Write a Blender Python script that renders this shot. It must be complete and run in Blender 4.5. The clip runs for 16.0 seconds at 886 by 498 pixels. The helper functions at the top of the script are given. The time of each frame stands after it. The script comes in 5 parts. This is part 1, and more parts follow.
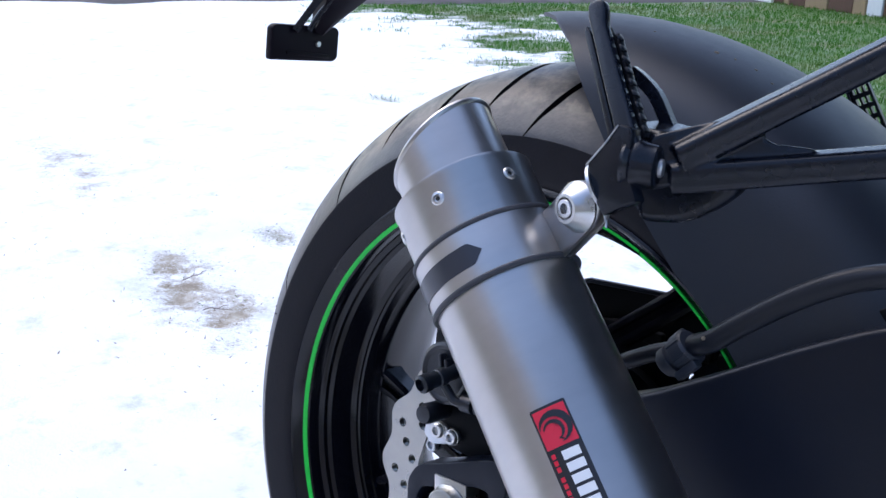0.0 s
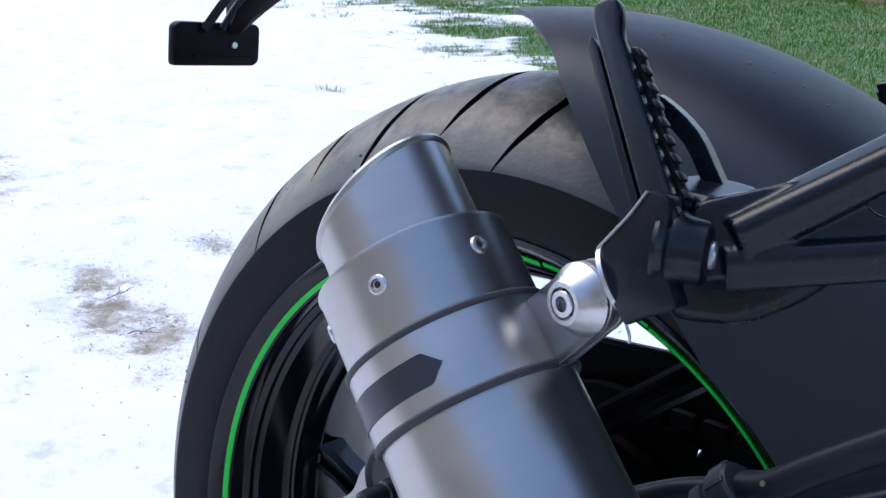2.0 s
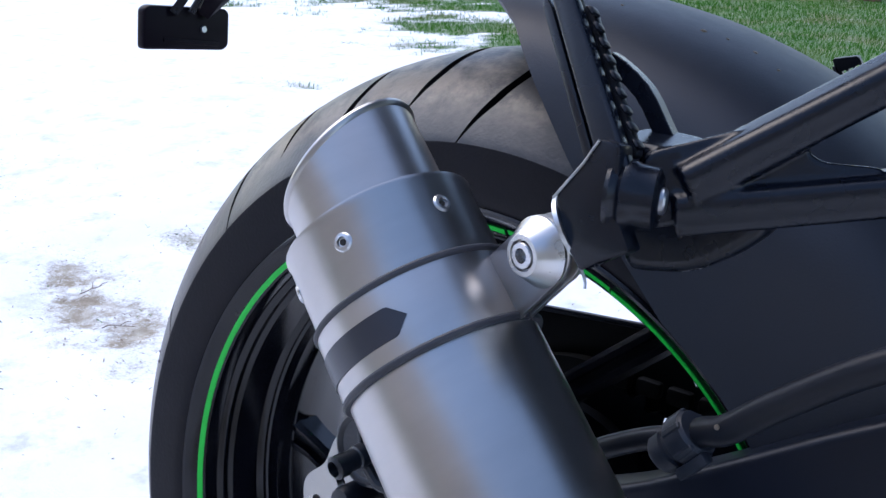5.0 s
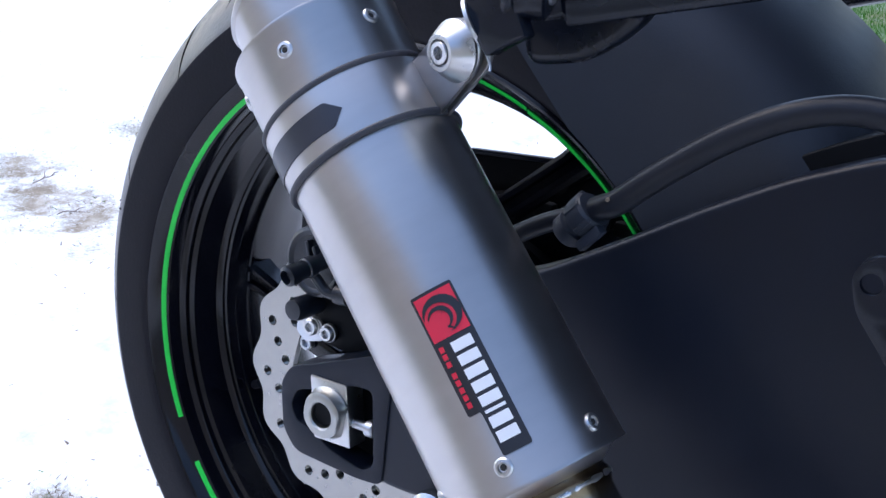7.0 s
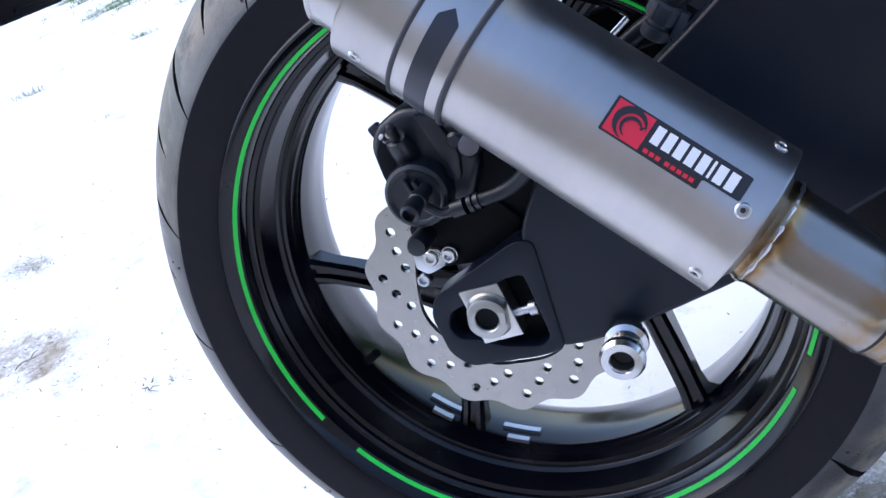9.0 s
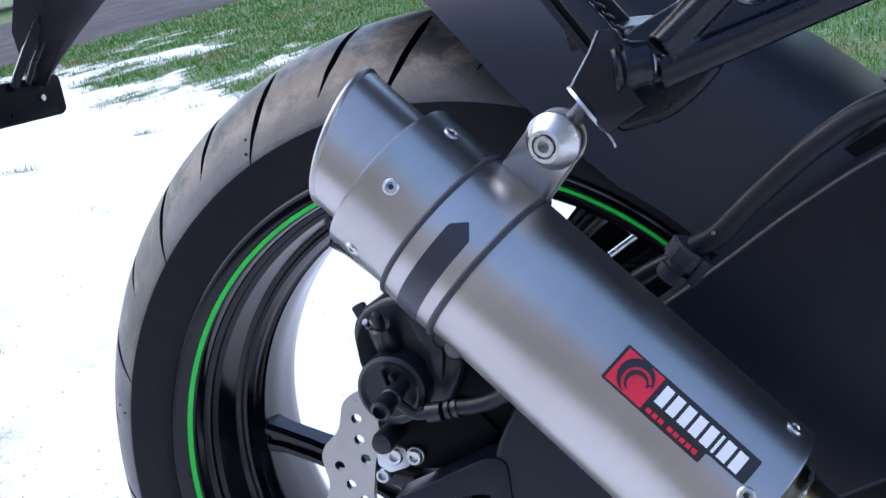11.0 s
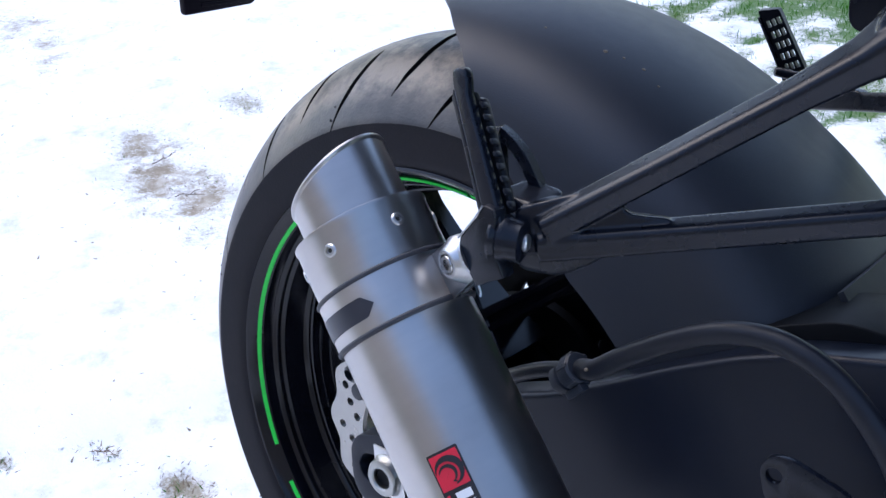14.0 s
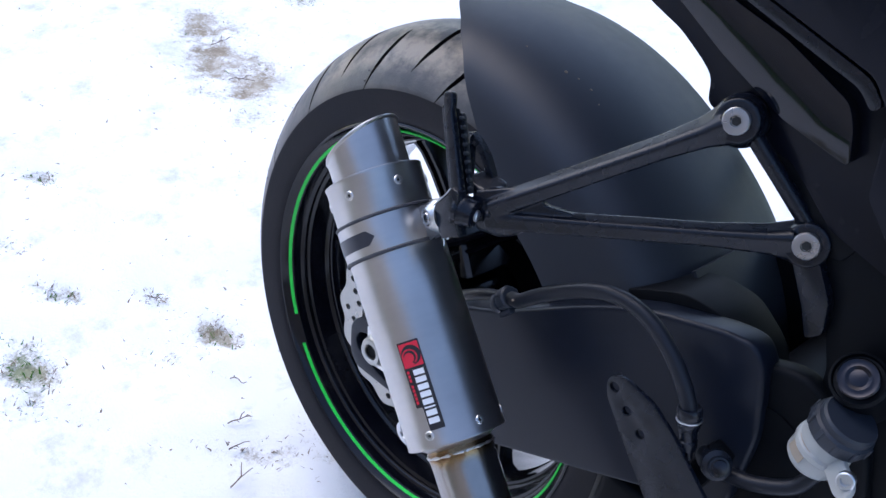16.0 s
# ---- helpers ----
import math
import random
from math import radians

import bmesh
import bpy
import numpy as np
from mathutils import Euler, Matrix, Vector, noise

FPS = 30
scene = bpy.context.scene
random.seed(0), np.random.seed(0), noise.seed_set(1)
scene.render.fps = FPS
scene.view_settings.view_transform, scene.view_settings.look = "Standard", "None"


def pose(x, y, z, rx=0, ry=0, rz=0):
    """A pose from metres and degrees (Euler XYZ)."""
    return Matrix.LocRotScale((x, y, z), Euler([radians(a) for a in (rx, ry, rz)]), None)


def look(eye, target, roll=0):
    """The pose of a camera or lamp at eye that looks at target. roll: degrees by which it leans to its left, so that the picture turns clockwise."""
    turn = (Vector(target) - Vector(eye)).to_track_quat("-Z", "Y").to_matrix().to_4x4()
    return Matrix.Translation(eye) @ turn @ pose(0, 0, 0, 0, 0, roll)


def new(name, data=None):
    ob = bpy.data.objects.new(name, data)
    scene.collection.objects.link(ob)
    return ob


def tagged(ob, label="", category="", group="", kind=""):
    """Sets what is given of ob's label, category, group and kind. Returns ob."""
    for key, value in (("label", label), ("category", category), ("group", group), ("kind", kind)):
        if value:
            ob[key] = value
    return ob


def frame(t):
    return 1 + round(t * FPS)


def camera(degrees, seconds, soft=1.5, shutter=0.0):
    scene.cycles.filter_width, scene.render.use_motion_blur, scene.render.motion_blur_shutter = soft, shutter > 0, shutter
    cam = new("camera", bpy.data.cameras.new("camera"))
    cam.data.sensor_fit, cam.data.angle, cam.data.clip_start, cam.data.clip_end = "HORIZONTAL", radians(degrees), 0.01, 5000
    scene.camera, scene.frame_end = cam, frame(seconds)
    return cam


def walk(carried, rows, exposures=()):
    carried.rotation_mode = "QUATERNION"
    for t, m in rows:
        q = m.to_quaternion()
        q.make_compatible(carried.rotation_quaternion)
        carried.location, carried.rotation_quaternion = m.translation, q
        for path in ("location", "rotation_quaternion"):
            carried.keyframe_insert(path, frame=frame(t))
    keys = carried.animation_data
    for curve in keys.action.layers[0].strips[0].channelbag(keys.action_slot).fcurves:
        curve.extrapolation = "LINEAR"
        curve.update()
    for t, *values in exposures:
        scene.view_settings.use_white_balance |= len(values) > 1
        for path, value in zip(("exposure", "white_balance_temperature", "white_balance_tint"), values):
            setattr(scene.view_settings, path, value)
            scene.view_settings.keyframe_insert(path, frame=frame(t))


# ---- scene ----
cam = camera(48.3, 16.0)
# The path is given from the first eye; BASE carries it into the yard, METRES is its length.
METRES = 1.228
BASE = pose(0.408, -0.530, 0.741, -19.09, -0.956, 42.60)
ROWS = [
    (0.0, 0.0, 0.0, 0.0, 0.0, 0.0, 0.0),
    (0.5, 0.0017, 0.075, 0.028, -2.53, -0.96, 1.94),
    (1.0, 0.0053, 0.1322, 0.0463, -3.37, -0.82, 1.86),
    (1.5, 0.0138, 0.1369, 0.0375, -3.52, -2.2, 1.97),
    (2.0, 0.0035, 0.1353, 0.0388, -2.78, -0.95, 1.12),
    (2.5, 0.0011, 0.1341, 0.036, -2.6, -0.96, 0.99),
    (3.0, 0.0041, 0.1321, 0.0354, -2.79, -1.06, 1.52),
    (3.5, 0.0123, 0.1258, 0.0338, -3.49, -0.97, 2.3),
    (4.0, 0.0085, 0.1274, 0.0291, -3.56, -1.56, 1.75),
    (6.5, 0.0066, 0.1113, 0.0172, -5.15, 0.04, 2.23),
    (7.0, 0.009, 0.071, -0.0113, -6.96, -6.61, 3.05),
    (7.5, 0.0056, 0.0344, -0.0258, -10.57, -5.53, 10.99),
    (8.0, -0.0342, 0.0204, -0.0192, -13.94, -5.51, 24.06),
    (8.5, -0.0868, 0.0314, -0.0364, -17.89, -13.29, 32.68),
    (9.0, -0.1334, 0.0526, -0.0122, -19.81, -11.26, 29.6),
    (9.5, -0.1241, 0.0698, 0.0164, -21.21, -8.74, 28.99),
    (12.0, -0.114, 0.0924, 0.0099, -19.63, -2.48, 15.56),
    (12.5, -0.1059, 0.0909, 0.007, -19.76, -2.66, 16.18),
    (13.0, -0.0792, 0.079, 0.0088, -13.49, -3.97, 13.14),
    (13.5, -0.0079, 0.0609, 0.0356, -4.71, -5.47, 9.94),
    (14.0, 0.0544, -0.0087, 0.1157, -0.5, -11.99, 4.59),
    (14.5, 0.0718, -0.0898, 0.165, 0.86, -16.13, 1.69),
    (15.0, 0.0787, -0.1481, 0.185, 2.59, -18.63, -1.5),
    (15.5, 0.0811, -0.173, 0.1964, 3.84, -19.46, -2.78),
    (16.0, 0.0888, -0.1958, 0.2105, 3.05, -19.08, -2.11),
]
walk(cam, [(t, BASE @ pose(METRES * x, METRES * y, METRES * z, 90 + pitch, roll, yaw)) for t, x, y, z, yaw, pitch, roll in ROWS],
     [(0.0, 1.22, 6500, 14), (0.5, 1.12, 6500, 14), (4.0, 1.15, 6500, 14), (6.5, 1.32, 6500, 14), (7.0, 1.40, 6500, 14), (7.5, 1.62, 6500, 14), (8.0, 1.95, 6500, 14), (8.5, 1.50, 6500, 14), (9.5, 1.35, 6500, 14), (12.5, 1.35, 6500, 14), (13.5, 1.25, 6500, 14), (16.0, 1.25, 6500, 14)])

# ---------------------------------------------------------------- light
world = bpy.data.worlds.new("world")
scene.world = world
world.use_nodes = True
_sky = world.node_tree.nodes.new("ShaderNodeTexSky")
_sky.sky_type, _sky.sun_disc = "NISHITA", False
_sky.sun_elevation, _sky.sun_rotation = radians(56), radians(283)
_sky.dust_density, _sky.air_density = 1.5, 1.0
_haze = world.node_tree.nodes.new("ShaderNodeHueSaturation")
_haze.inputs["Saturation"].default_value = 1.06
world.node_tree.links.new(_sky.outputs[0], _haze.inputs["Color"])
world.node_tree.links.new(_haze.outputs[0], world.node_tree.nodes["Background"].inputs[0])
world.node_tree.nodes["Background"].inputs[1].default_value = 0.15
_sun = new("sun", bpy.data.lights.new("sun", "SUN"))
_sun.data.energy, _sun.data.angle, _sun.data.color = 0.46, radians(60.0), (0.90, 0.96, 1.0)
_sun.matrix_world = look((-0.545, 0.126, 0.829), (0, 0, 0))

# ---------------------------------------------------------------- materials
def material(name, color, rough=0.5, metal=0.0, var=0.15, scale=40.0, bump=0.0, bump_scale=300.0, coat=0.0, color2=None, mix_scale=6.0, mix_lo=0.45, mix_hi=0.7, rough_var=0.1, stretch=None, spec=0.5):
    """A procedural surface: a base colour, fine grain, a second colour in larger patches, and a relief."""
    m = bpy.data.materials.new(name)
    m.use_nodes = True
    nt = m.node_tree
    N, L = nt.nodes, nt.links
    b = N["Principled BSDF"]
    b.inputs["Roughness"].default_value, b.inputs["Metallic"].default_value = rough, metal
    b.inputs["Coat Weight"].default_value = coat
    b.inputs["Specular IOR Level"].default_value = spec
    b.inputs["Coat Roughness"].default_value = 0.08
    co = N.new("ShaderNodeTexCoord")
    src = co.outputs["Object"]
    if stretch:
        mp = N.new("ShaderNodeMapping")
        mp.inputs["Scale"].default_value = stretch
        L.new(src, mp.inputs[0])
        src = mp.outputs[0]
    n1 = N.new("ShaderNodeTexNoise")
    n1.inputs["Scale"].default_value, n1.inputs["Detail"].default_value = scale, 6
    L.new(src, n1.inputs["Vector"])
    r1 = N.new("ShaderNodeMapRange")
    r1.inputs["To Min"].default_value, r1.inputs["To Max"].default_value = 1 - var, 1 + var
    L.new(n1.outputs[0], r1.inputs[0])
    mul = N.new("ShaderNodeVectorMath")
    mul.operation = "SCALE"
    L.new(r1.outputs[0], mul.inputs["Scale"])
    if color2:
        n2 = N.new("ShaderNodeTexNoise")
        n2.inputs["Scale"].default_value, n2.inputs["Detail"].default_value = mix_scale, 8
        L.new(co.outputs["Object"], n2.inputs["Vector"])
        r2 = N.new("ShaderNodeMapRange")
        r2.inputs["From Min"].default_value, r2.inputs["From Max"].default_value = mix_lo, mix_hi
        L.new(n2.outputs[0], r2.inputs[0])
        mx = N.new("ShaderNodeMix")
        mx.data_type = "RGBA"
        mx.inputs[6].default_value, mx.inputs[7].default_value = (*color, 1), (*color2, 1)
        L.new(r2.outputs[0], mx.inputs[0])
        L.new(mx.outputs[2], mul.inputs[0])
    else:
        mul.inputs[0].default_value = color
    L.new(mul.outputs[0], b.inputs["Base Color"])
    r3 = N.new("ShaderNodeMapRange")
    r3.inputs["To Min"].default_value, r3.inputs["To Max"].default_value = max(0.02, rough - rough_var), min(1, rough + rough_var)
    L.new(n1.outputs[0], r3.inputs[0])
    L.new(r3.outputs[0], b.inputs["Roughness"])
    if bump:
        n3 = N.new("ShaderNodeTexNoise")
        n3.inputs["Scale"].default_value, n3.inputs["Detail"].default_value = bump_scale, 3
        L.new(src, n3.inputs["Vector"])
        bp = N.new("ShaderNodeBump")
        bp.inputs["Strength"].default_value, bp.inputs["Distance"].default_value = bump, 0.001
        L.new(n3.outputs[0], bp.inputs["Height"])
        L.new(bp.outputs[0], b.inputs["Normal"])
    return m


RUBBER = material("rubber", (0.007, 0.007, 0.011), 0.50, var=0.25, scale=60, bump=0.25, bump_scale=500, spec=0.16, color2=(0.011, 0.010, 0.013), mix_scale=9)
GROOVE = material("tread_groove", (0.006, 0.006, 0.007), 0.9, spec=0.1)
GLOSS_BLACK = material("gloss_black_paint", (0.003, 0.0035, 0.007), 0.15, coat=0.0, var=0.2, scale=25, color2=(0.022, 0.021, 0.022), mix_scale=14, mix_lo=0.5, mix_hi=0.78, spec=0.38)
PLASTIC = material("black_plastic", (0.011, 0.016, 0.027), 0.52, var=0.12, scale=90, bump=0.12, bump_scale=900, rough_var=0.06, spec=0.55, color2=(0.015, 0.021, 0.034), mix_scale=5)
SATIN = material("satin_black_alloy", (0.004, 0.006, 0.012), 0.27, var=0.15, scale=50, bump=0.05, bump_scale=800, spec=0.36)
SWING = material("swingarm_paint", (0.006, 0.009, 0.018), 0.36, var=0.10, scale=60, bump=0.04, bump_scale=900, spec=0.26, color2=(0.008, 0.012, 0.022), mix_scale=7, mix_lo=0.45, mix_hi=0.75)
TITANIUM = material("brushed_titanium", (0.51, 0.495, 0.485), 0.32, metal=1.0, var=0.06, scale=30, stretch=(1, 1, 6), color2=(0.41, 0.388, 0.375), mix_scale=9, mix_lo=0.42, mix_hi=0.68, rough_var=0.03)
STEEL = material("polished_steel", (0.56, 0.56, 0.57), 0.17, metal=1.0, var=0.08)
GREEN = material("green_tape", (0.0, 0.72, 0.07), 0.4, var=0.06)
HOSE = material("rubber_hose", (0.008, 0.010, 0.016), 0.40, var=0.12, bump=0.1, spec=0.3)


def tread_material():
    """Tyre rubber with road dust over its crown, by the attribute 'dust'."""
    m = material("tread_rubber", (0.030, 0.030, 0.033), 0.42, var=0.3, scale=25, bump=0.3, bump_scale=400, color2=(0.065, 0.064, 0.062), mix_scale=11)
    N, L = m.node_tree.nodes, m.node_tree.links
    b = N["Principled BSDF"]
    old = b.inputs["Base Color"].links[0].from_socket
    at = N.new("ShaderNodeAttribute")
    at.attribute_name = "dust"
    co = N.new("ShaderNodeTexCoord")
    n = N.new("ShaderNodeTexNoise")
    n.inputs["Scale"].default_value, n.inputs["Detail"].default_value, n.inputs["Roughness"].default_value = 22, 10, 0.68
    L.new(co.outputs["Object"], n.inputs["Vector"])
    r = N.new("ShaderNodeMapRange")
    r.inputs["From Min"].default_value, r.inputs["From Max"].default_value = 0.43, 0.60
    L.new(n.outputs[0], r.inputs[0])
    mu = N.new("ShaderNodeMath")
    mu.operation = "MULTIPLY"
    L.new(r.outputs[0], mu.inputs[0])
    L.new(at.outputs["Fac"], mu.inputs[1])
    mx = N.new("ShaderNodeMix")
    mx.data_type = "RGBA"
    L.new(mu.outputs[0], mx.inputs[0])
    L.new(old, mx.inputs[6])
    mx.inputs[7].default_value = (0.25, 0.21, 0.165, 1)
    L.new(mx.outputs[2], b.inputs["Base Color"])
    return m


def heat_titanium():
    """Welded titanium pipe with straw and brown heat bands, by the attribute 'temper'."""
    m = material("heated_titanium", (0.34, 0.315, 0.295), 0.24, metal=1.0, var=0.12, scale=50, bump=0.08, bump_scale=400)
    N, L = m.node_tree.nodes, m.node_tree.links
    b = N["Principled BSDF"]
    old = b.inputs["Base Color"].links[0].from_socket
    at = N.new("ShaderNodeAttribute")
    at.attribute_name = "temper"
    co = N.new("ShaderNodeTexCoord")
    n = N.new("ShaderNodeTexNoise")
    n.inputs["Scale"].default_value, n.inputs["Detail"].default_value = 90, 5
    L.new(co.outputs["Object"], n.inputs["Vector"])
    ad = N.new("ShaderNodeMath")
    ad.operation = "MULTIPLY_ADD"
    L.new(n.outputs[0], ad.inputs[0])
    ad.inputs[1].default_value = 0.6
    L.new(at.outputs["Fac"], ad.inputs[2])
    cr = N.new("ShaderNodeValToRGB")
    e = cr.color_ramp.elements
    e[0].position, e[0].color = 0.40, (1, 1, 1, 1)
    e[1].position, e[1].color = 0.62, (0.95, 0.70, 0.40, 1)
    k = e.new(0.86)
    k.color = (0.34, 0.19, 0.10, 1)
    L.new(ad.outputs[0], cr.inputs[0])
    mx = N.new("ShaderNodeMix")
    mx.data_type, mx.blend_type = "RGBA", "MULTIPLY"
    mx.inputs[0].default_value = 1.0
    L.new(old, mx.inputs[6])
    L.new(cr.outputs[0], mx.inputs[7])
    L.new(mx.outputs[2], b.inputs["Base Color"])
    return m


def ground_material():
    """Trodden snow over soil and grass; the attribute 'cover' says how much snow lies, 'green' how much grass grows."""
    m = bpy.data.materials.new("snowy_ground")
    m.use_nodes = True
    N, L = m.node_tree.nodes, m.node_tree.links
    b = N["Principled BSDF"]
    b.inputs["Roughness"].default_value = 0.75
    co = N.new("ShaderNodeTexCoord")

    def tex(scale, detail=8, rough=0.6):
        n = N.new("ShaderNodeTexNoise")
        n.inputs["Scale"].default_value, n.inputs["Detail"].default_value, n.inputs["Roughness"].default_value = scale, detail, rough
        L.new(co.outputs["Object"], n.inputs["Vector"])
        return n.outputs[0]

    def mix(fac, a, c):
        x = N.new("ShaderNodeMix")
        x.data_type = "RGBA"
        if isinstance(fac, float):
            x.inputs[0].default_value = fac
        else:
            L.new(fac, x.inputs[0])
        for s, v in ((6, a), (7, c)):
            if isinstance(v, tuple):
                x.inputs[s].default_value = (*v, 1)
            else:
                L.new(v, x.inputs[s])
        return x.outputs[2]

    def ramp(v, lo, hi):
        r = N.new("ShaderNodeMapRange")
        r.inputs["From Min"].default_value, r.inputs["From Max"].default_value = lo, hi
        L.new(v, r.inputs[0])
        return r.outputs[0]

    def attr(name):
        a = N.new("ShaderNodeAttribute")
        a.attribute_name = name
        return a.outputs["Fac"]

    soil = mix(ramp(tex(30), 0.4, 0.65), (0.27, 0.215, 0.155), (0.50, 0.455, 0.39))
    grass = mix(ramp(tex(9), 0.35, 0.65), (0.050, 0.140, 0.026), (0.095, 0.17, 0.045))
    grass = mix(ramp(tex(2.2), 0.5, 0.7), grass, (0.16, 0.15, 0.06))
    bare = mix(attr("green"), soil, grass)
    snow = mix(ramp(tex(5), 0.3, 0.7), (0.80, 0.82, 0.86), (0.88, 0.89, 0.90))
    snow = mix(ramp(tex(8, 10, 0.75), 0.54, 0.74), snow, (0.48, 0.50, 0.53))
    # fine breakup of the snow's edge
    a = N.new("ShaderNodeMath")
    a.operation = "MULTIPLY_ADD"
    L.new(tex(55, 10, 0.75), a.inputs[0])
    a.inputs[1].default_value = 1.5
    L.new(attr("cover"), a.inputs[2])
    a2 = N.new("ShaderNodeMath")
    a2.operation = "MULTIPLY_ADD"
    L.new(tex(7, 6, 0.6), a2.inputs[0])
    a2.inputs[1].default_value = 0.7
    L.new(a.outputs[0], a2.inputs[2])
    # granular crust of the melting edge, grey slush between soil and snow
    a3 = N.new("ShaderNodeMath")
    a3.operation = "MULTIPLY_ADD"
    L.new(tex(240, 4, 0.7), a3.inputs[0])
    a3.inputs[1].default_value = 0.9
    L.new(a2.outputs[0], a3.inputs[2])
    slush = mix(ramp(tex(90, 5), 0.4, 0.6), (0.50, 0.50, 0.48), (0.68, 0.67, 0.65))
    low = mix(ramp(a3.outputs[0], 1.66, 1.92), bare, slush)
    L.new(mix(ramp(a3.outputs[0], 1.86, 2.12), low, snow), b.inputs["Base Color"])
    bp = N.new("ShaderNodeBump")
    bp.inputs["Strength"].default_value, bp.inputs["Distance"].default_value = 0.35, 0.006
    L.new(a3.outputs[0], bp.inputs["Height"])
    L.new(bp.outputs[0], b.inputs["Normal"])
    return m


TREAD = tread_material()
HEAT = heat_titanium()
GROUND = ground_material()
BADGE_BLACK = material("badge_black", (0.016, 0.016, 0.02), 0.35, var=0.05)
BADGE_RED = material("badge_red", (0.72, 0.02, 0.05), 0.35, var=0.05)
BADGE_WHITE = material("badge_white", (0.85, 0.85, 0.86), 0.35, var=0.03)
STRAP_GREY = material("dark_strap", (0.022, 0.025, 0.036), 0.34, var=0.08)
GASKET = material("rubber_gasket", (0.03, 0.032, 0.042), 0.55, var=0.1)
# dark metal: outlet inside, weld seams, rivet cores, and shade painted into bolt sockets
DARK_INSIDE = material("dark_metal", (0.03, 0.028, 0.026), 0.7, metal=0.3, var=0.3)
ALLOY = material("machined_alloy", (0.60, 0.60, 0.60), 0.3, metal=1.0, var=0.1, scale=80)
DISC = material("brake_disc_steel", (0.38, 0.37, 0.35), 0.30, metal=1.0, var=0.1, scale=90, bump=0.05)
CASTING = material("caliper_casting", (0.006, 0.009, 0.016), 0.33, var=0.2, scale=70, bump=0.2, bump_scale=500, spec=0.5)
DULL = material("dull_turned_alloy", (0.17, 0.17, 0.19), 0.40, metal=1.0, var=0.15)
SPUN = material("spun_dark_alloy", (0.03, 0.03, 0.036), 0.25, metal=1.0, var=0.2)
BOLT_HEAD = material("brushed_bolt_head", (0.36, 0.36, 0.37), 0.30, metal=1.0, var=0.1)
ZINC = material("zinc_plate", (0.55, 0.57, 0.60), 0.35, metal=1.0, var=0.15)
NUT = material("axle_nut", (0.42, 0.42, 0.40), 0.4, metal=1.0, var=0.15)
TRANSLUCENT = material("milky_reservoir", (0.34, 0.35, 0.34), 0.35, var=0.05)
FLUID = material("brake_fluid", (0.30, 0.25, 0.19), 0.3, var=0.1)
FAIRING = material("fairing_gloss", (0.003, 0.004, 0.008), 0.06, var=0.05, rough_var=0.03, spec=0.45)
SEAT_COWL = material("matt_cowl", (0.004, 0.005, 0.010), 0.24, var=0.08, bump=0.04, spec=0.14)
ENGINE = material("engine_black", (0.003, 0.004, 0.006), 0.5, var=0.3, scale=40, spec=0.12)
REFLECTOR = material("reflector_housing", (0.006, 0.004, 0.008), 0.45, var=0.1, spec=0.1)
CHAIN = material("oily_chain", (0.008, 0.008, 0.008), 0.6, spec=0.1, var=0.3)
ROADTOP = material("worn_asphalt", (0.040, 0.034, 0.036), 0.9, var=0.3, scale=35, bump=0.4, bump_scale=120, color2=(0.075, 0.066, 0.068), mix_scale=2.5, mix_lo=0.45, mix_hi=0.65)
WOOD_DARK = material("dark_board", (0.11, 0.055, 0.035), 0.7, var=0.3, scale=12, stretch=(12, 12, 1))
WOOD_TAN = material("tan_board", (0.33, 0.23, 0.13), 0.7, var=0.25, scale=12, stretch=(12, 12, 1))
WHITE_PAINT = material("white_paint", (0.75, 0.75, 0.76), 0.6, var=0.08)
CAR_PAINT = material("car_paint", (0.02, 0.025, 0.045), 0.2, coat=0.7, var=0.05)
GLASS_DARK = material("car_glass", (0.01, 0.012, 0.014), 0.05, var=0.02, rough_var=0.01)
BLADE = material("grass_blade", (0.048, 0.170, 0.018), 0.9, spec=0.1, var=0.35, scale=3, color2=(0.115, 0.165, 0.05), mix_scale=1.5, mix_lo=0.5, mix_hi=0.65)
BLADE_SHADE = BLADE.node_tree.nodes["Principled BSDF"]
_thin = BLADE.node_tree.nodes.new("ShaderNodeBsdfTranslucent")
_both = BLADE.node_tree.nodes.new("ShaderNodeMixShader")
_both.inputs[0].default_value = 0.45
BLADE.node_tree.links.new(BLADE_SHADE.inputs["Base Color"].links[0].from_socket, _thin.inputs["Color"])
BLADE.node_tree.links.new(BLADE_SHADE.outputs[0], _both.inputs[1])
BLADE.node_tree.links.new(_thin.outputs[0], _both.inputs[2])
BLADE.node_tree.links.new(_both.outputs[0], BLADE.node_tree.nodes["Material Output"].inputs[0])
STRAW = material("dry_straw", (0.19, 0.15, 0.11), 0.8, var=0.4, scale=60)
BRICK = material("pale_brick", (0.44, 0.37, 0.325), 0.85, var=0.2, scale=9, bump=0.4, bump_scale=60, color2=(0.38, 0.31, 0.27), mix_scale=3)
TWIG = material("twig_bark", (0.17, 0.13, 0.10), 0.85, var=0.3, scale=80)

# ---------------------------------------------------------------- tools
LEAN = 10.0
bike = new("motorcycle")
bike.matrix_world = pose(0, 0, 0, -LEAN, 0, 0)
tagged(bike, "black sport motorcycle with green rim tape, leaning on snow", "motorcycle")
AXLE = Vector((0, 0, 0.316))


